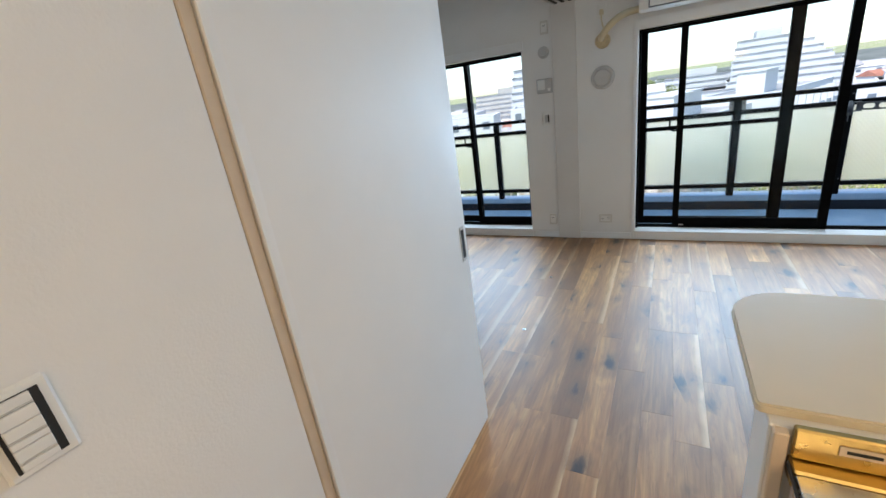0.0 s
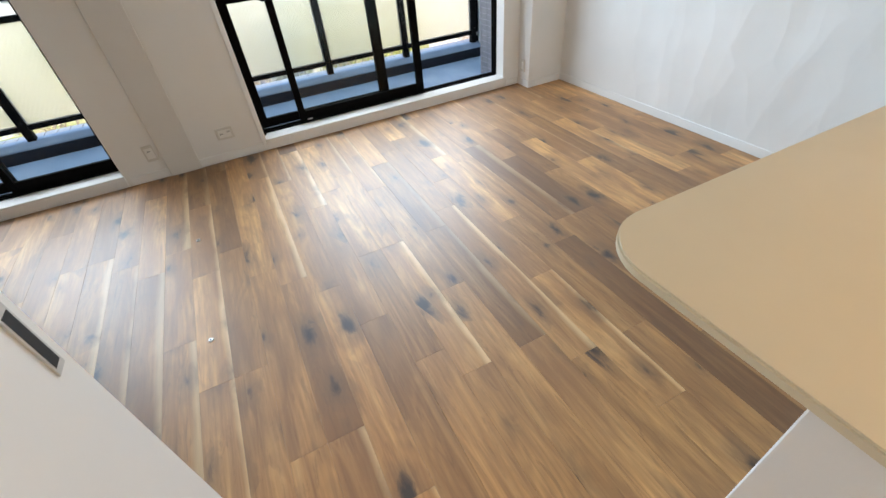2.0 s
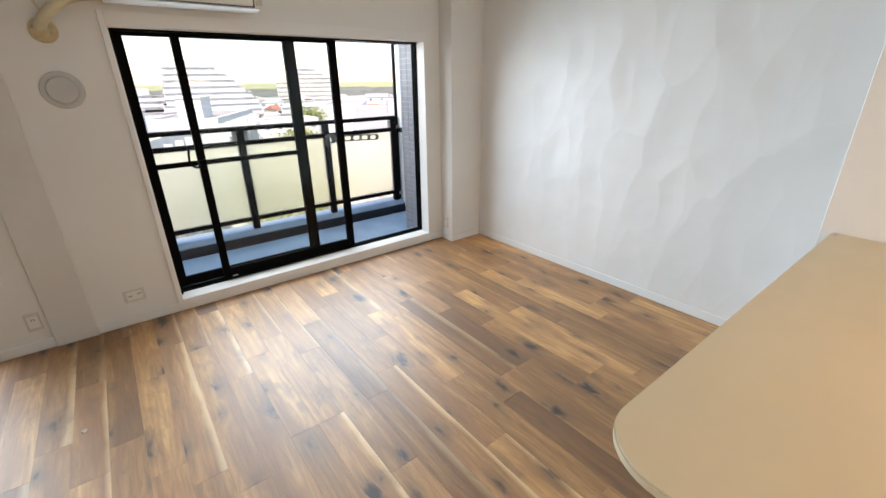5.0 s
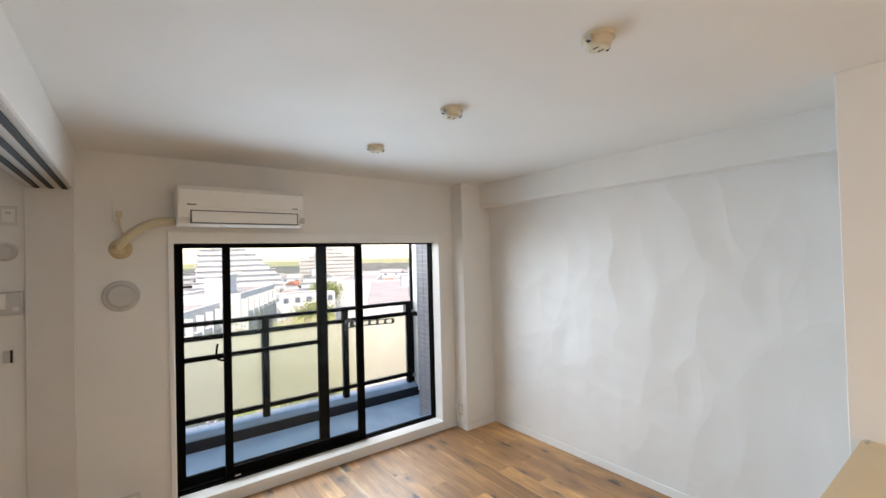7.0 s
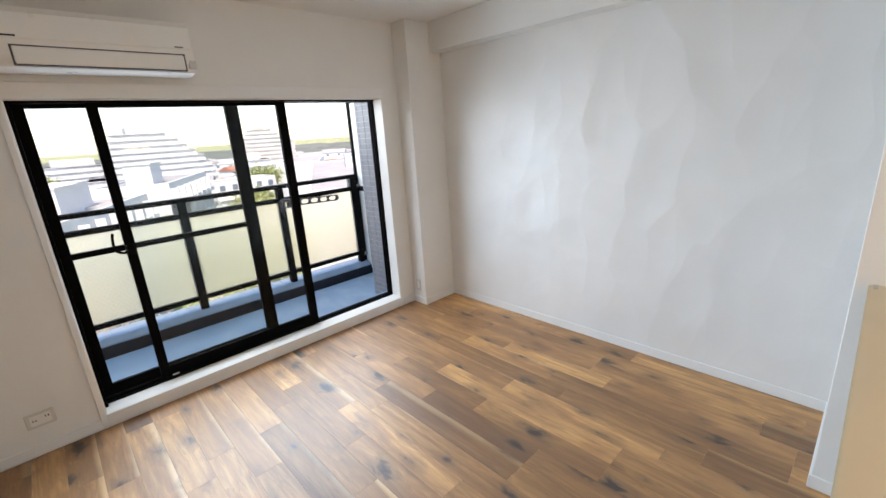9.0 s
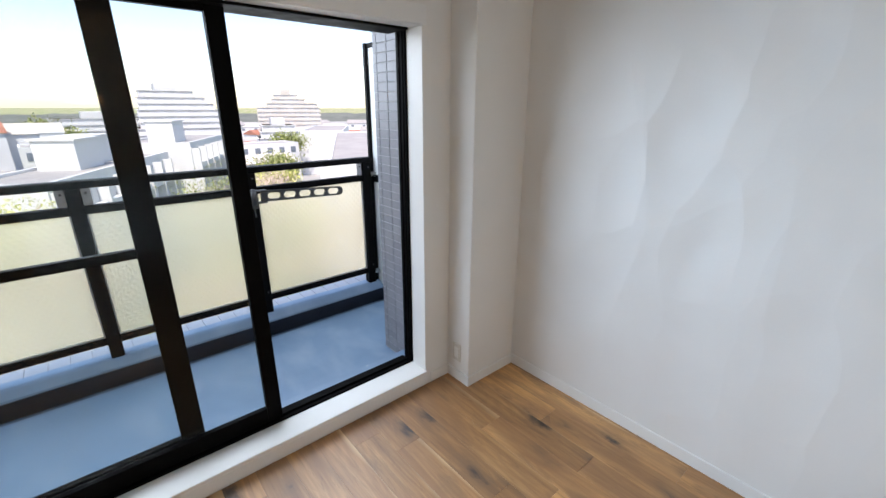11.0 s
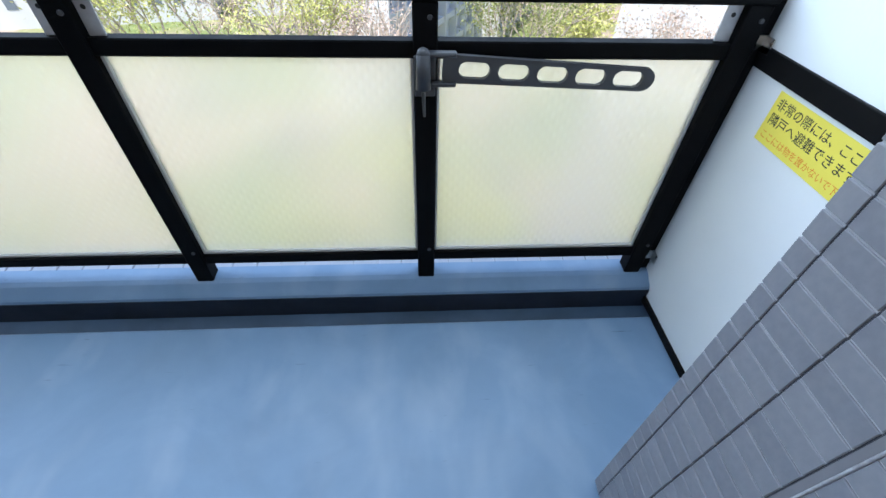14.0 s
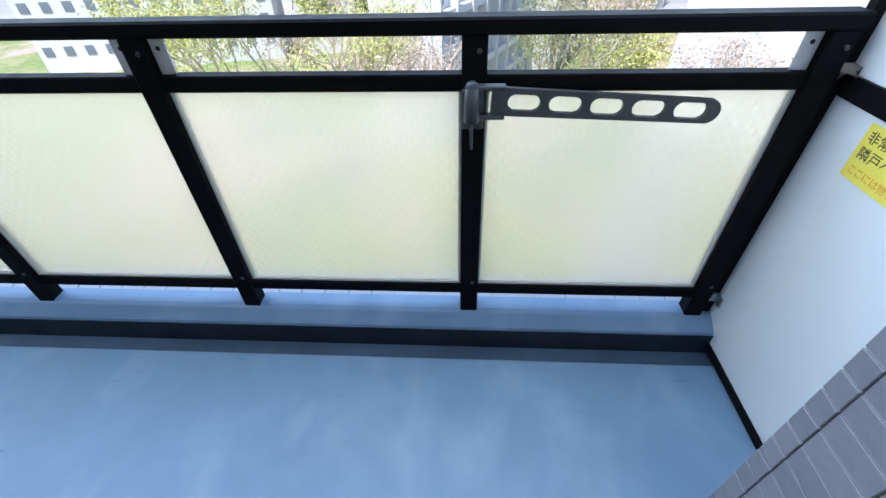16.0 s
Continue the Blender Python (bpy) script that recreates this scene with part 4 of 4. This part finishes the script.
def slab_block(cx, cy, deg, length, depth, top, label, side, bays, storeys, fins=True, pent=()):
    """A slab block: x along its length from the near corner, y across."""
    m = turned(cx, cy, deg)
    h = thing("apartment_block", (cx, cy, GZ), label, "apartment building")
    bm = bmesh.new()
    tbox(bm, m, 0, length, 0, depth, GZ, top)
    part("wall", bm, BLDG, h)
    bm = bmesh.new()
    tbox(bm, m, 0.35, length - 0.35, 0.35, depth - 0.35, top, top + 0.06)
    part("roof", bm, ROOF, h)
    bm = bmesh.new()
    for r in ((0, length, 0, 0.35), (0, length, depth - 0.35, depth), (0, 0.35, 0.35, depth - 0.35), (length - 0.35, length, 0.35, depth - 0.35)):
        tbox(bm, m, *r, top, top + 0.3)
    part("parapet", bm, BLDG, h)
    for (px, py, pw, pd, ph) in pent:
        bm = bmesh.new()
        tbox(bm, m, px, px + pw, py, py + pd, top + 0.06, top + ph)
        tbox(bm, m, px - 0.15, px + pw + 0.15, py - 0.15, py + pd + 0.15, top + ph, top + ph + 0.15)
        part("stair_tower", bm, BLDG, h)
    y = 0.0 if side == 'low' else depth
    sg = -1 if side == 'low' else 1
    step = length / bays
    for i in range(bays):
        for s in range(storeys):
            z = top - 1.9 - 2.8 * s
            far_window(h, m, (i + 0.5) * step, y, z, step * 0.42, 1.3, 'x', WINDARK)
        if fins:
            bm = bmesh.new()
            xx = i * step + step * 0.06
            tbox(bm, m, xx, xx + 0.25, min(y, y + sg * 0.9), max(y, y + sg * 0.9), GZ, top - 0.4)
            part("fin_wall", bm, BLDG, h)
            key = ("balcony", round(step, 2), sg)
            if key not in WIN_CACHE:
                WIN_CACHE[key] = mesh_of("balcony", boxes((0, step * 0.84, min(0, sg * 0.8), max(0, sg * 0.8), -0.1, 0.5)), BLDG)
            for s in range(storeys):
                ob = new("balcony", WIN_CACHE[key])
                ob.parent = h
                ob.matrix_parent_inverse = h.matrix_world.inverted()
                ob.matrix_basis = m @ Matrix.Translation((xx + 0.25, y, top - 2.7 - 2.8 * s))
    return h


def terraced(cx, cy, deg, tiers, depth, base, label, mat, sh=1.75):
    """A stepped block: each tier is a storey with a pale parapet over a shaded recess."""
    m = turned(cx, cy, deg)
    h = thing("apartment_block", (cx, cy, GZ), label, "apartment building")
    bm = bmesh.new()
    tbox(bm, m, tiers[0][0], tiers[0][1], 0, depth, GZ, base)
    part("wall", bm, mat, h)
    z = base
    for a, b in tiers:
        bm = bmesh.new()
        tbox(bm, m, a + 0.4, b - 0.4, 0.35, depth, z, z + sh)
        part("recess", bm, SHADEBAND, h)
        bm = bmesh.new()
        tbox(bm, m, a, b, 0, depth + 0.2, z + sh * 0.9, z + sh)
        tbox(bm, m, a, b, 0, 0.2, z, z + sh * 0.5)
        for k in range(int((b - a) / 3) + 1):
            xx = a + k * 3.0
            if xx + 0.3 <= b:
                tbox(bm, m, xx, xx + 0.3, 0.15, 1.0, z, z + sh * 0.95)
        part("balcony", bm, mat, h)
        z += sh
    a, b = tiers[-1]
    bm = bmesh.new()
    tbox(bm, m, a + (b - a) * 0.3, a + (b - a) * 0.7, 2, depth - 2, z, z + 2.0)
    part("stair_tower", bm, mat, h)
    return h


UDEG = math.degrees(math.atan2(0.894, 0.447))
slab_block(-1.1, 42.9, UDEG, 24.0, 6.3, -4.0, "white slab apartment block with a flat grey roof", 'low', 8, 5, True, ((9.0, 2.2, 4.2, 3.2, 2.6), (13.5, 3.2, 4.0, 3.0, 2.6)))
slab_block(11.6, 62.5, UDEG, 20.0, 8.5, -3.0, "white stepped slab apartment block", 'low', 7, 5, True, ((3.0, 2.5, 4.0, 3.0, 2.6),))
slab_block(33.2, 39.2, UDEG - 1.0, 58.0, 13.5, -4.4, "long white apartment block beside the road", 'high', 17, 5, True, ((12, 4, 4, 3, 2.4), (34, 4, 4, 3, 2.4)))
slab_block(-24.0, 74.5, 12.0, 15.0, 9.0, -2.0, "white five-storey apartment block with grid windows", 'low', 6, 5, False, ())
slab_block(-60.0, 66.0, 12.0, 34.0, 9.0, -2.6, "long white apartment block among trees", 'low', 12, 5, False, ())
terraced(-36.0, 112.0, 8.0, [(0, 20)] * 5 + [(0.5, 20)] * 2 + [(1, 19)], 14, -8.0, "white balconied apartment tower", BLDG)
terraced(8.0, 154.0, -4.0, [(0, 36), (0, 35.5), (0, 35), (0, 34.5), (7, 34), (8, 33.5), (8, 32), (8, 30), (8.5, 28), (8.5, 26), (9, 23)], 16, -13.5, "white stepped terrace apartment block", BLDG)
terraced(62.0, 196.0, -22.0, [(0, 27)] * 4 + [(0, 26)] * 4 + [(4, 25), (6, 20), (7, 17)], 18, -13.0, "cream stepped apartment block", BLDG_CREAM)
terraced(40.0, 132.0, -14.0, [(0, 16), (0.6, 15), (1, 14), (2, 13), (2.5, 12)], 10, -12.5, "low white terraced flats", BLDG)
terraced(52.0, 150.0, -20.0, [(0, 18), (0, 18), (0, 16)], 10, -13.0, "low white terraced flats", BLDG)


slab_block(-64.0, 100.0, 6.0, 22.0, 9.0, -3.0, "white apartment block among trees", 'low', 8, 5, False, ())
slab_block(-6.0, 96.0, 4.0, 13.0, 8.0, -5.0, "white low apartment block", 'low', 5, 4, False, ((3, 2, 3, 3, 2.2),))
slab_block(28.0, 104.0, UDEG - 60, 14.0, 8.0, -7.0, "white low apartment block", 'low', 5, 3, False, ())
slab_block(62.0, 120.0, UDEG - 4.0, 40.0, 12.0, -5.5, "long white apartment block beside the road", 'high', 12, 4, True, ())
terraced(-4.0, 172.0, 2.0, [(0, 26)] * 5, 10, -11.0, "far white balconied flats", BLDG)
terraced(-70.0, 170.0, 12.0, [(0, 30)] * 6, 10, -10.0, "far white balconied flats", BLDG_CREAM)


def house(x, y, w, d, h, deg, roof):
    m = turned(x, y, deg)
    o = thing("house", (x, y, GZ), "small white far house with a pitched roof", "house", "far houses")
    bm = bmesh.new()
    tbox(bm, m, -w / 2, w / 2, -d / 2, d / 2, GZ, GZ + h)
    part("wall", bm, BLDG, o)
    bm = bmesh.new()
    vs = [bm.verts.new(m @ Vector(p)) for p in ((-w / 2 - 0.4, -d / 2 - 0.4, GZ + h), (w / 2 + 0.4, -d / 2 - 0.4, GZ + h), (w / 2 + 0.4, d / 2 + 0.4, GZ + h), (-w / 2 - 0.4, d / 2 + 0.4, GZ + h), (-w / 2 - 0.4, 0, GZ + h + 2.0), (w / 2 + 0.4, 0, GZ + h + 2.0))]
    for f in ((0, 1, 5, 4), (2, 3, 4, 5), (1, 2, 5), (3, 0, 4), (3, 2, 1, 0)):
        bm.faces.new([vs[i] for i in f])
    part("roof", bm, roof, o)
    for k in (-1, 1):
        far_window(o, m, k * w / 4, -d / 2, GZ + h - 2.0, 1.6, 1.2, 'x', WINDARK)


rnd = random.Random(5)
for k in range(120):
    yy = rnd.uniform(100, 330)
    xx = rnd.uniform(-0.6, 0.75) * yy
    if abs(xx - 0.42 * yy) < 8:
        continue
    house(xx, yy, rnd.uniform(8, 14), rnd.uniform(7, 10), rnd.uniform(5, 10), rnd.uniform(-40, 40), rnd.choice((ROOF, ROOF, BRICKRED, BLDG_CREAM)))
house(-14, 122, 9, 8, 14.5, 10, BRICKRED)
house(-8, 128, 14, 9, 14.0, 5, BLDG_CREAM)


def ground():
    m = material("park_ground", (0.2, 0.2, 0.12), 0.95)
    n, l, b = nodes_of(m)
    v = coords(m)
    c = ramp(m, noise_of(m, v, 0.09, 5, 0.6), [(0.44, (0.20, 0.29, 0.06)), (0.53, (0.36, 0.37, 0.16)), (0.60, (0.56, 0.44, 0.37))])
    c = mixed(m, 0.3, c, ramp(m, noise_of(m, v, 1.3, 4), [(0.3, (0.08, 0.09, 0.04)), (0.7, (0.42, 0.38, 0.3))]))
    l.new(c, b.inputs["Base Color"])
    setting("ground", boxes((-2500, 2500, -300, 4500, GZ - 1, GZ)), m, "park ground with grass and bare earth", "ground")
    # Added sheet: its pale grey puts haze into the far ground's colour.
    haze_sheet = plain_varied("hazed_far_ground", (0.36, 0.36, 0.35), 0.9, 0.2, 0.05, 4.0, 0.01)
    setting("pavement", boxes((-700, 700, 98, 615, GZ, GZ + 0.05)), haze_sheet, "added pale ground of the far town, greyed for haze", "pavement")
    asphalt = plain_varied("asphalt", (0.30, 0.29, 0.28), 0.9, 0.1, 0.3, 10.0, 0.01)
    bm = bmesh.new()
    mm = turned(20.0, 34.0, UDEG - 1.0)
    tbox(bm, mm, -30, 190, -0.2, 5.6, GZ, GZ + 0.10)
    setting("road", bm, asphalt, "pale asphalt road between the blocks", "road")


ground()


def hills():
    m = material("far_woods", (0.10, 0.13, 0.09), 0.95)
    n, l, b = nodes_of(m)
    # Woods greyed in the base colour for haze with distance.
    l.new(ramp(m, noise_of(m, coords(m), 0.05, 5), [(0.3, (0.095, 0.108, 0.092)), (0.7, (0.17, 0.18, 0.16))]), b.inputs["Base Color"])
    bm = bmesh.new()
    row0 = row1 = None
    for k in range(161):
        a = radians(-80 + k)
        d = 620
        hgt = 9 + 5 * noise.noise(Vector((k * 0.09, 3.1, 0))) + 3 * noise.noise(Vector((k * 0.6, 1.0, 0)))
        p0 = bm.verts.new((d * math.sin(a), d * math.cos(a), GZ))
        p1 = bm.verts.new(((d + 80) * math.sin(a), (d + 80) * math.cos(a), GZ + max(4, hgt)))
        p2 = bm.verts.new(((d + 300) * math.sin(a), (d + 300) * math.cos(a), GZ))
        if row0:
            bm.faces.new((row0[0], p0, p1, row0[1]))
            bm.faces.new((row0[1], p1, p2, row0[2]))
        row0 = (p0, p1, p2)
    tagged(part("backdrop", bm, m), "low wooded hills on the skyline", "hills", kind="structure")


hills()


def tree(x, y, height, spread, leaf, leaves, size, seed, label, base=GZ):
    """Tapered trunk, forked limbs and twigs, a crown of many small leaf clumps."""
    r = random.Random(seed)
    t = thing("tree", (x, y, base), label, "tree")
    bm = bmesh.new()
    tips = []

    def limb(p, d, length, rad, level):
        q = p + d * length
        cyl(bm, p, q, rad, rad * 0.62, 6 if level < 2 else 4, False)
        tips.append((p.lerp(q, 0.6), level))
        tips.append((q, level))
        if level >= 4:
            return
        for k in range(3 if level < 3 else 2):
            nd = (d + Vector((r.uniform(-1, 1), r.uniform(-1, 1), r.uniform(-0.15, 0.55))) * (0.62 if level else 0.55)).normalized()
            limb(q, nd, length * r.uniform(0.6, 0.82), rad * 0.58, level + 1)

    limb(Vector((x, y, base)), Vector((r.uniform(-0.06, 0.06), r.uniform(-0.06, 0.06), 1)).normalized(), height * 0.34, height * 0.018, 0)
    part("trunk", bm, BARK, t)
    ends = [p for p, lv in tips if lv >= 2]
    rows, faces = [], []
    for k in range(leaves):
        c = r.choice(ends) + Vector((r.gauss(0, 1), r.gauss(0, 1), r.gauss(0, 0.8))) * spread
        u = Vector((r.uniform(-1, 1), r.uniform(-1, 1), r.uniform(-1, 1))).normalized() * size * r.uniform(0.6, 1.5)
        w = u.cross(Vector((r.uniform(-1, 1), r.uniform(-1, 1), r.uniform(-1, 1)))).normalized() * size * r.uniform(0.3, 0.7)
        i = len(rows)
        rows += [c - u, c - w, c + u, c + w]
        faces.append((i, i + 1, i + 2, i + 3))
    me = bpy.data.meshes.new("crown")
    me.from_pydata([tuple(v) for v in rows], [], faces)
    me.materials.append(leaf)
    ob = new("crown", me)
    ob.parent = t
    ob.matrix_parent_inverse = t.matrix_world.inverted()


FRESH = "tall tree in fresh yellow-green spring leaf"
PALE = "nearly bare tree with pale buds"
DARKT = "dense dark green evergreen tree"
tree(-5.6, 30.2, 16.0, 0.5, LEAF_YELLOW, 6500, 0.075, 1, FRESH)
tree(-12.7, 32.2, 16.0, 0.65, LEAF_YELLOW, 7000, 0.085, 2, FRESH)
tree(2.2, 28.2, 14.4, 0.55, LEAF_PALE, 3600, 0.06, 3, PALE)
tree(-9.6, 36.2, 14.6, 0.6, LEAF_PALE, 3600, 0.07, 4, PALE)
tree(7.0, 33.0, 14.2, 0.6, LEAF_GREEN, 5500, 0.09, 5, DARKT)
tree(11.7, 38.2, 14.4, 0.55, LEAF_PALE, 3600, 0.07, 6, PALE)
tree(0.5, 24.0, 8.5, 0.7, LEAF_YELLOW, 5000, 0.09, 21, "low shrubby tree in bright spring leaf")
tree(4.2, 21.0, 7.5, 0.7, LEAF_YELLOW, 5000, 0.09, 22, "low shrubby tree in bright spring leaf")
tree(-3.5, 19.5, 8.0, 0.7, LEAF_YELLOW, 5000, 0.09, 23, "low shrubby tree in bright spring leaf")
tree(16.5, 44.0, 11.5, 0.6, LEAF_YELLOW, 3600, 0.15, 7, FRESH)
tree(17.5, 56.0, 12.0, 0.6, LEAF_PALE, 2600, 0.13, 8, PALE)
tree(21.0, 62.0, 11.0, 0.7, LEAF_YELLOW, 3200, 0.18, 9, FRESH)
tree(24.0, 70.0, 11.0, 0.7, LEAF_GREEN, 3600, 0.2, 10, DARKT)
tree(27.0, 82.0, 10.5, 0.8, LEAF_GREEN, 3600, 0.22, 11, DARKT)
tree(-15.5, 62.0, 12.5, 0.8, LEAF_GREEN, 4200, 0.2, 12, DARKT)
tree(-10.5, 66.0, 11.5, 0.8, LEAF_GREEN, 3600, 0.2, 13, DARKT)
tree(-22, 40.0, 14, 0.6, LEAF_YELLOW, 3600, 0.16, 14, FRESH)
tree(-3, 38.0, 12, 0.5, LEAF_PALE, 2600, 0.12, 15, PALE)
tree(6.0, 28.0, 10.5, 0.5, LEAF_PALE, 2200, 0.11, 16, PALE)
tree(20, 36.0, 11, 0.55, LEAF_PALE, 2400, 0.12, 17, PALE)
tree(-20, 118, 15, 1.0, LEAF_GREEN, 3000, 0.3, 18, DARKT)
tree(-4, 140, 15, 1.2, LEAF_GREEN, 3000, 0.35, 19, DARKT)
tree(46, 120, 12, 1.0, LEAF_GREEN, 2600, 0.3, 20, DARKT)


# ---- pieces of the column, the kerb edge and the floor ----
column = setting("tiled_column", boxes((2.5065, 3.3, 4.642, 4.988, BF - 0.2, 2.62)), GROUT, "mauve-grey tiled column beside the window", "column")


def tile_mesh(w, h):
    bm = bmesh.new()
    box(bm, 0, 0.0065, 0, w, 0, h, bevel=0.0012)
    return mesh_of("tile", bm, TILE)


ROWH, ROW0 = 0.0487, 1.277 - 27 * 0.0487
CAULK = plain_varied("pale_sealant", (0.34, 0.34, 0.37), 0.6, 0.3, 60.0, 90.0, 0.003)
setting("sealant_joint", boxes((2.5028, 2.5095, 4.7385, 4.7425, BF, 2.60), bevel=0.0012), CAULK, "pale rough sealant bead between the tiles", "sealant")
setting("sealant_band", boxes((2.5048, 2.5095, 4.7430, 4.7545, BF, 2.60), (2.5048, 2.5095, 4.6785, 4.6905, BF, 2.60)), CLAD, "grey sealant band beside the column tiles", "sealant")
JOINT = plain_varied("dark_joint", (0.045, 0.047, 0.058), 0.9, 0.2, 30.0, 90.0, 0.001)
setting("upright_joints", boxes(*((2.5057, 2.5067, y - 0.0012, y + 0.0012, BF, 2.60) for y in (4.951, 4.8545, 4.7560, 4.6920))), JOINT, "thin dark upright joints of the tiled column", "joint")
# columns of tiles: near edge, width, height of a row, lowest joint
cols = [(4.9522, 0.0373, ROWH, ROW0), (4.8562, 0.0930, ROWH, ROW0), (4.7574, 0.0955, ROWH, ROW0), (4.6935, 0.0440, 0.0575, 1.034 - 19 * 0.0575)]
for y, w, h, z0 in cols:
    tile = tile_mesh(w, h - 0.0036)
    k = 0
    while z0 + (k + 1) * h < 2.60:
        ob = new("tile", tile)
        ob.parent = column
        ob.location = (2.5035, y, z0 + k * h + 0.0018)
        k += 1
# Edge tiles paler than the column's: the sunlight on them is in the colour.
SUNLIT_TILE = plain_varied("sunlit_edge_tile", (0.33, 0.35, 0.40), 0.5, 0.08, 9.0, 120.0, 0.0006)
top_tile = mesh_of("tile", boxes((0, 0.094, 0, 0.125, 0, 0.008), bevel=0.002), SUNLIT_TILE)
for k in range(82):
    ob = new("tile", top_tile)
    ob.parent = kerb_cap
    ob.location = (-3.9 + k * 0.1, 5.824, KT - 0.010)


def board_mesh(length, width):
    bm = bmesh.new()
    vs = box(bm, 0, width, 0, length, -0.012, 0.0)
    top = [e for e in bm.edges if e.verts[0].co.z > -1e-6 and e.verts[1].co.z > -1e-6]
    bmesh.ops.bevel(bm, geom=top, offset=0.0005, segments=1, affect='EDGES')
    return mesh_of("plank", bm, OAK)


BW = 0.133
rnd = random.Random(11)
board_kinds = {}


def board(x, y, length):
    key = round(length, 2)
    if key not in board_kinds:
        board_kinds[key] = board_mesh(key - 0.0004, BW - 0.0003)
    ob = new("plank", board_kinds[key])
    ob.parent = floor
    ob.location = (x, y, 0)


x = 0.017 - BW * 16
while x < XR - 0.01:
    y = -0.51
    short = rnd.choice((0.3, 0.45, 0.6, 0.75))
    while y < YW - 0.02:
        length = short or rnd.choice((0.75, 0.9, 0.9, 1.05, 1.2))
        short = 0
        if y + length > YW - 0.012:
            length = round(YW - 0.012 - y, 2)
        if length > 0.03 and x + BW < XR + 0.12:
            board(x, y, length)
        y += length
    x += BW
# the rest of the boards, out of the walk
bm = bmesh.new()
xx = -3.6
while xx < -2.12:
    box(bm, xx, xx + BW - 0.001, -2.0, YW, -0.012, 0)
    xx += BW
xx = -2.1
while xx < XR:
    box(bm, xx, min(xx + BW - 0.001, XR), -2.0, -0.52, -0.012, -0.0005)
    xx += BW
rest = part("far_planks", bm, OAK, floor)
tagged(rest, kind="stuff")
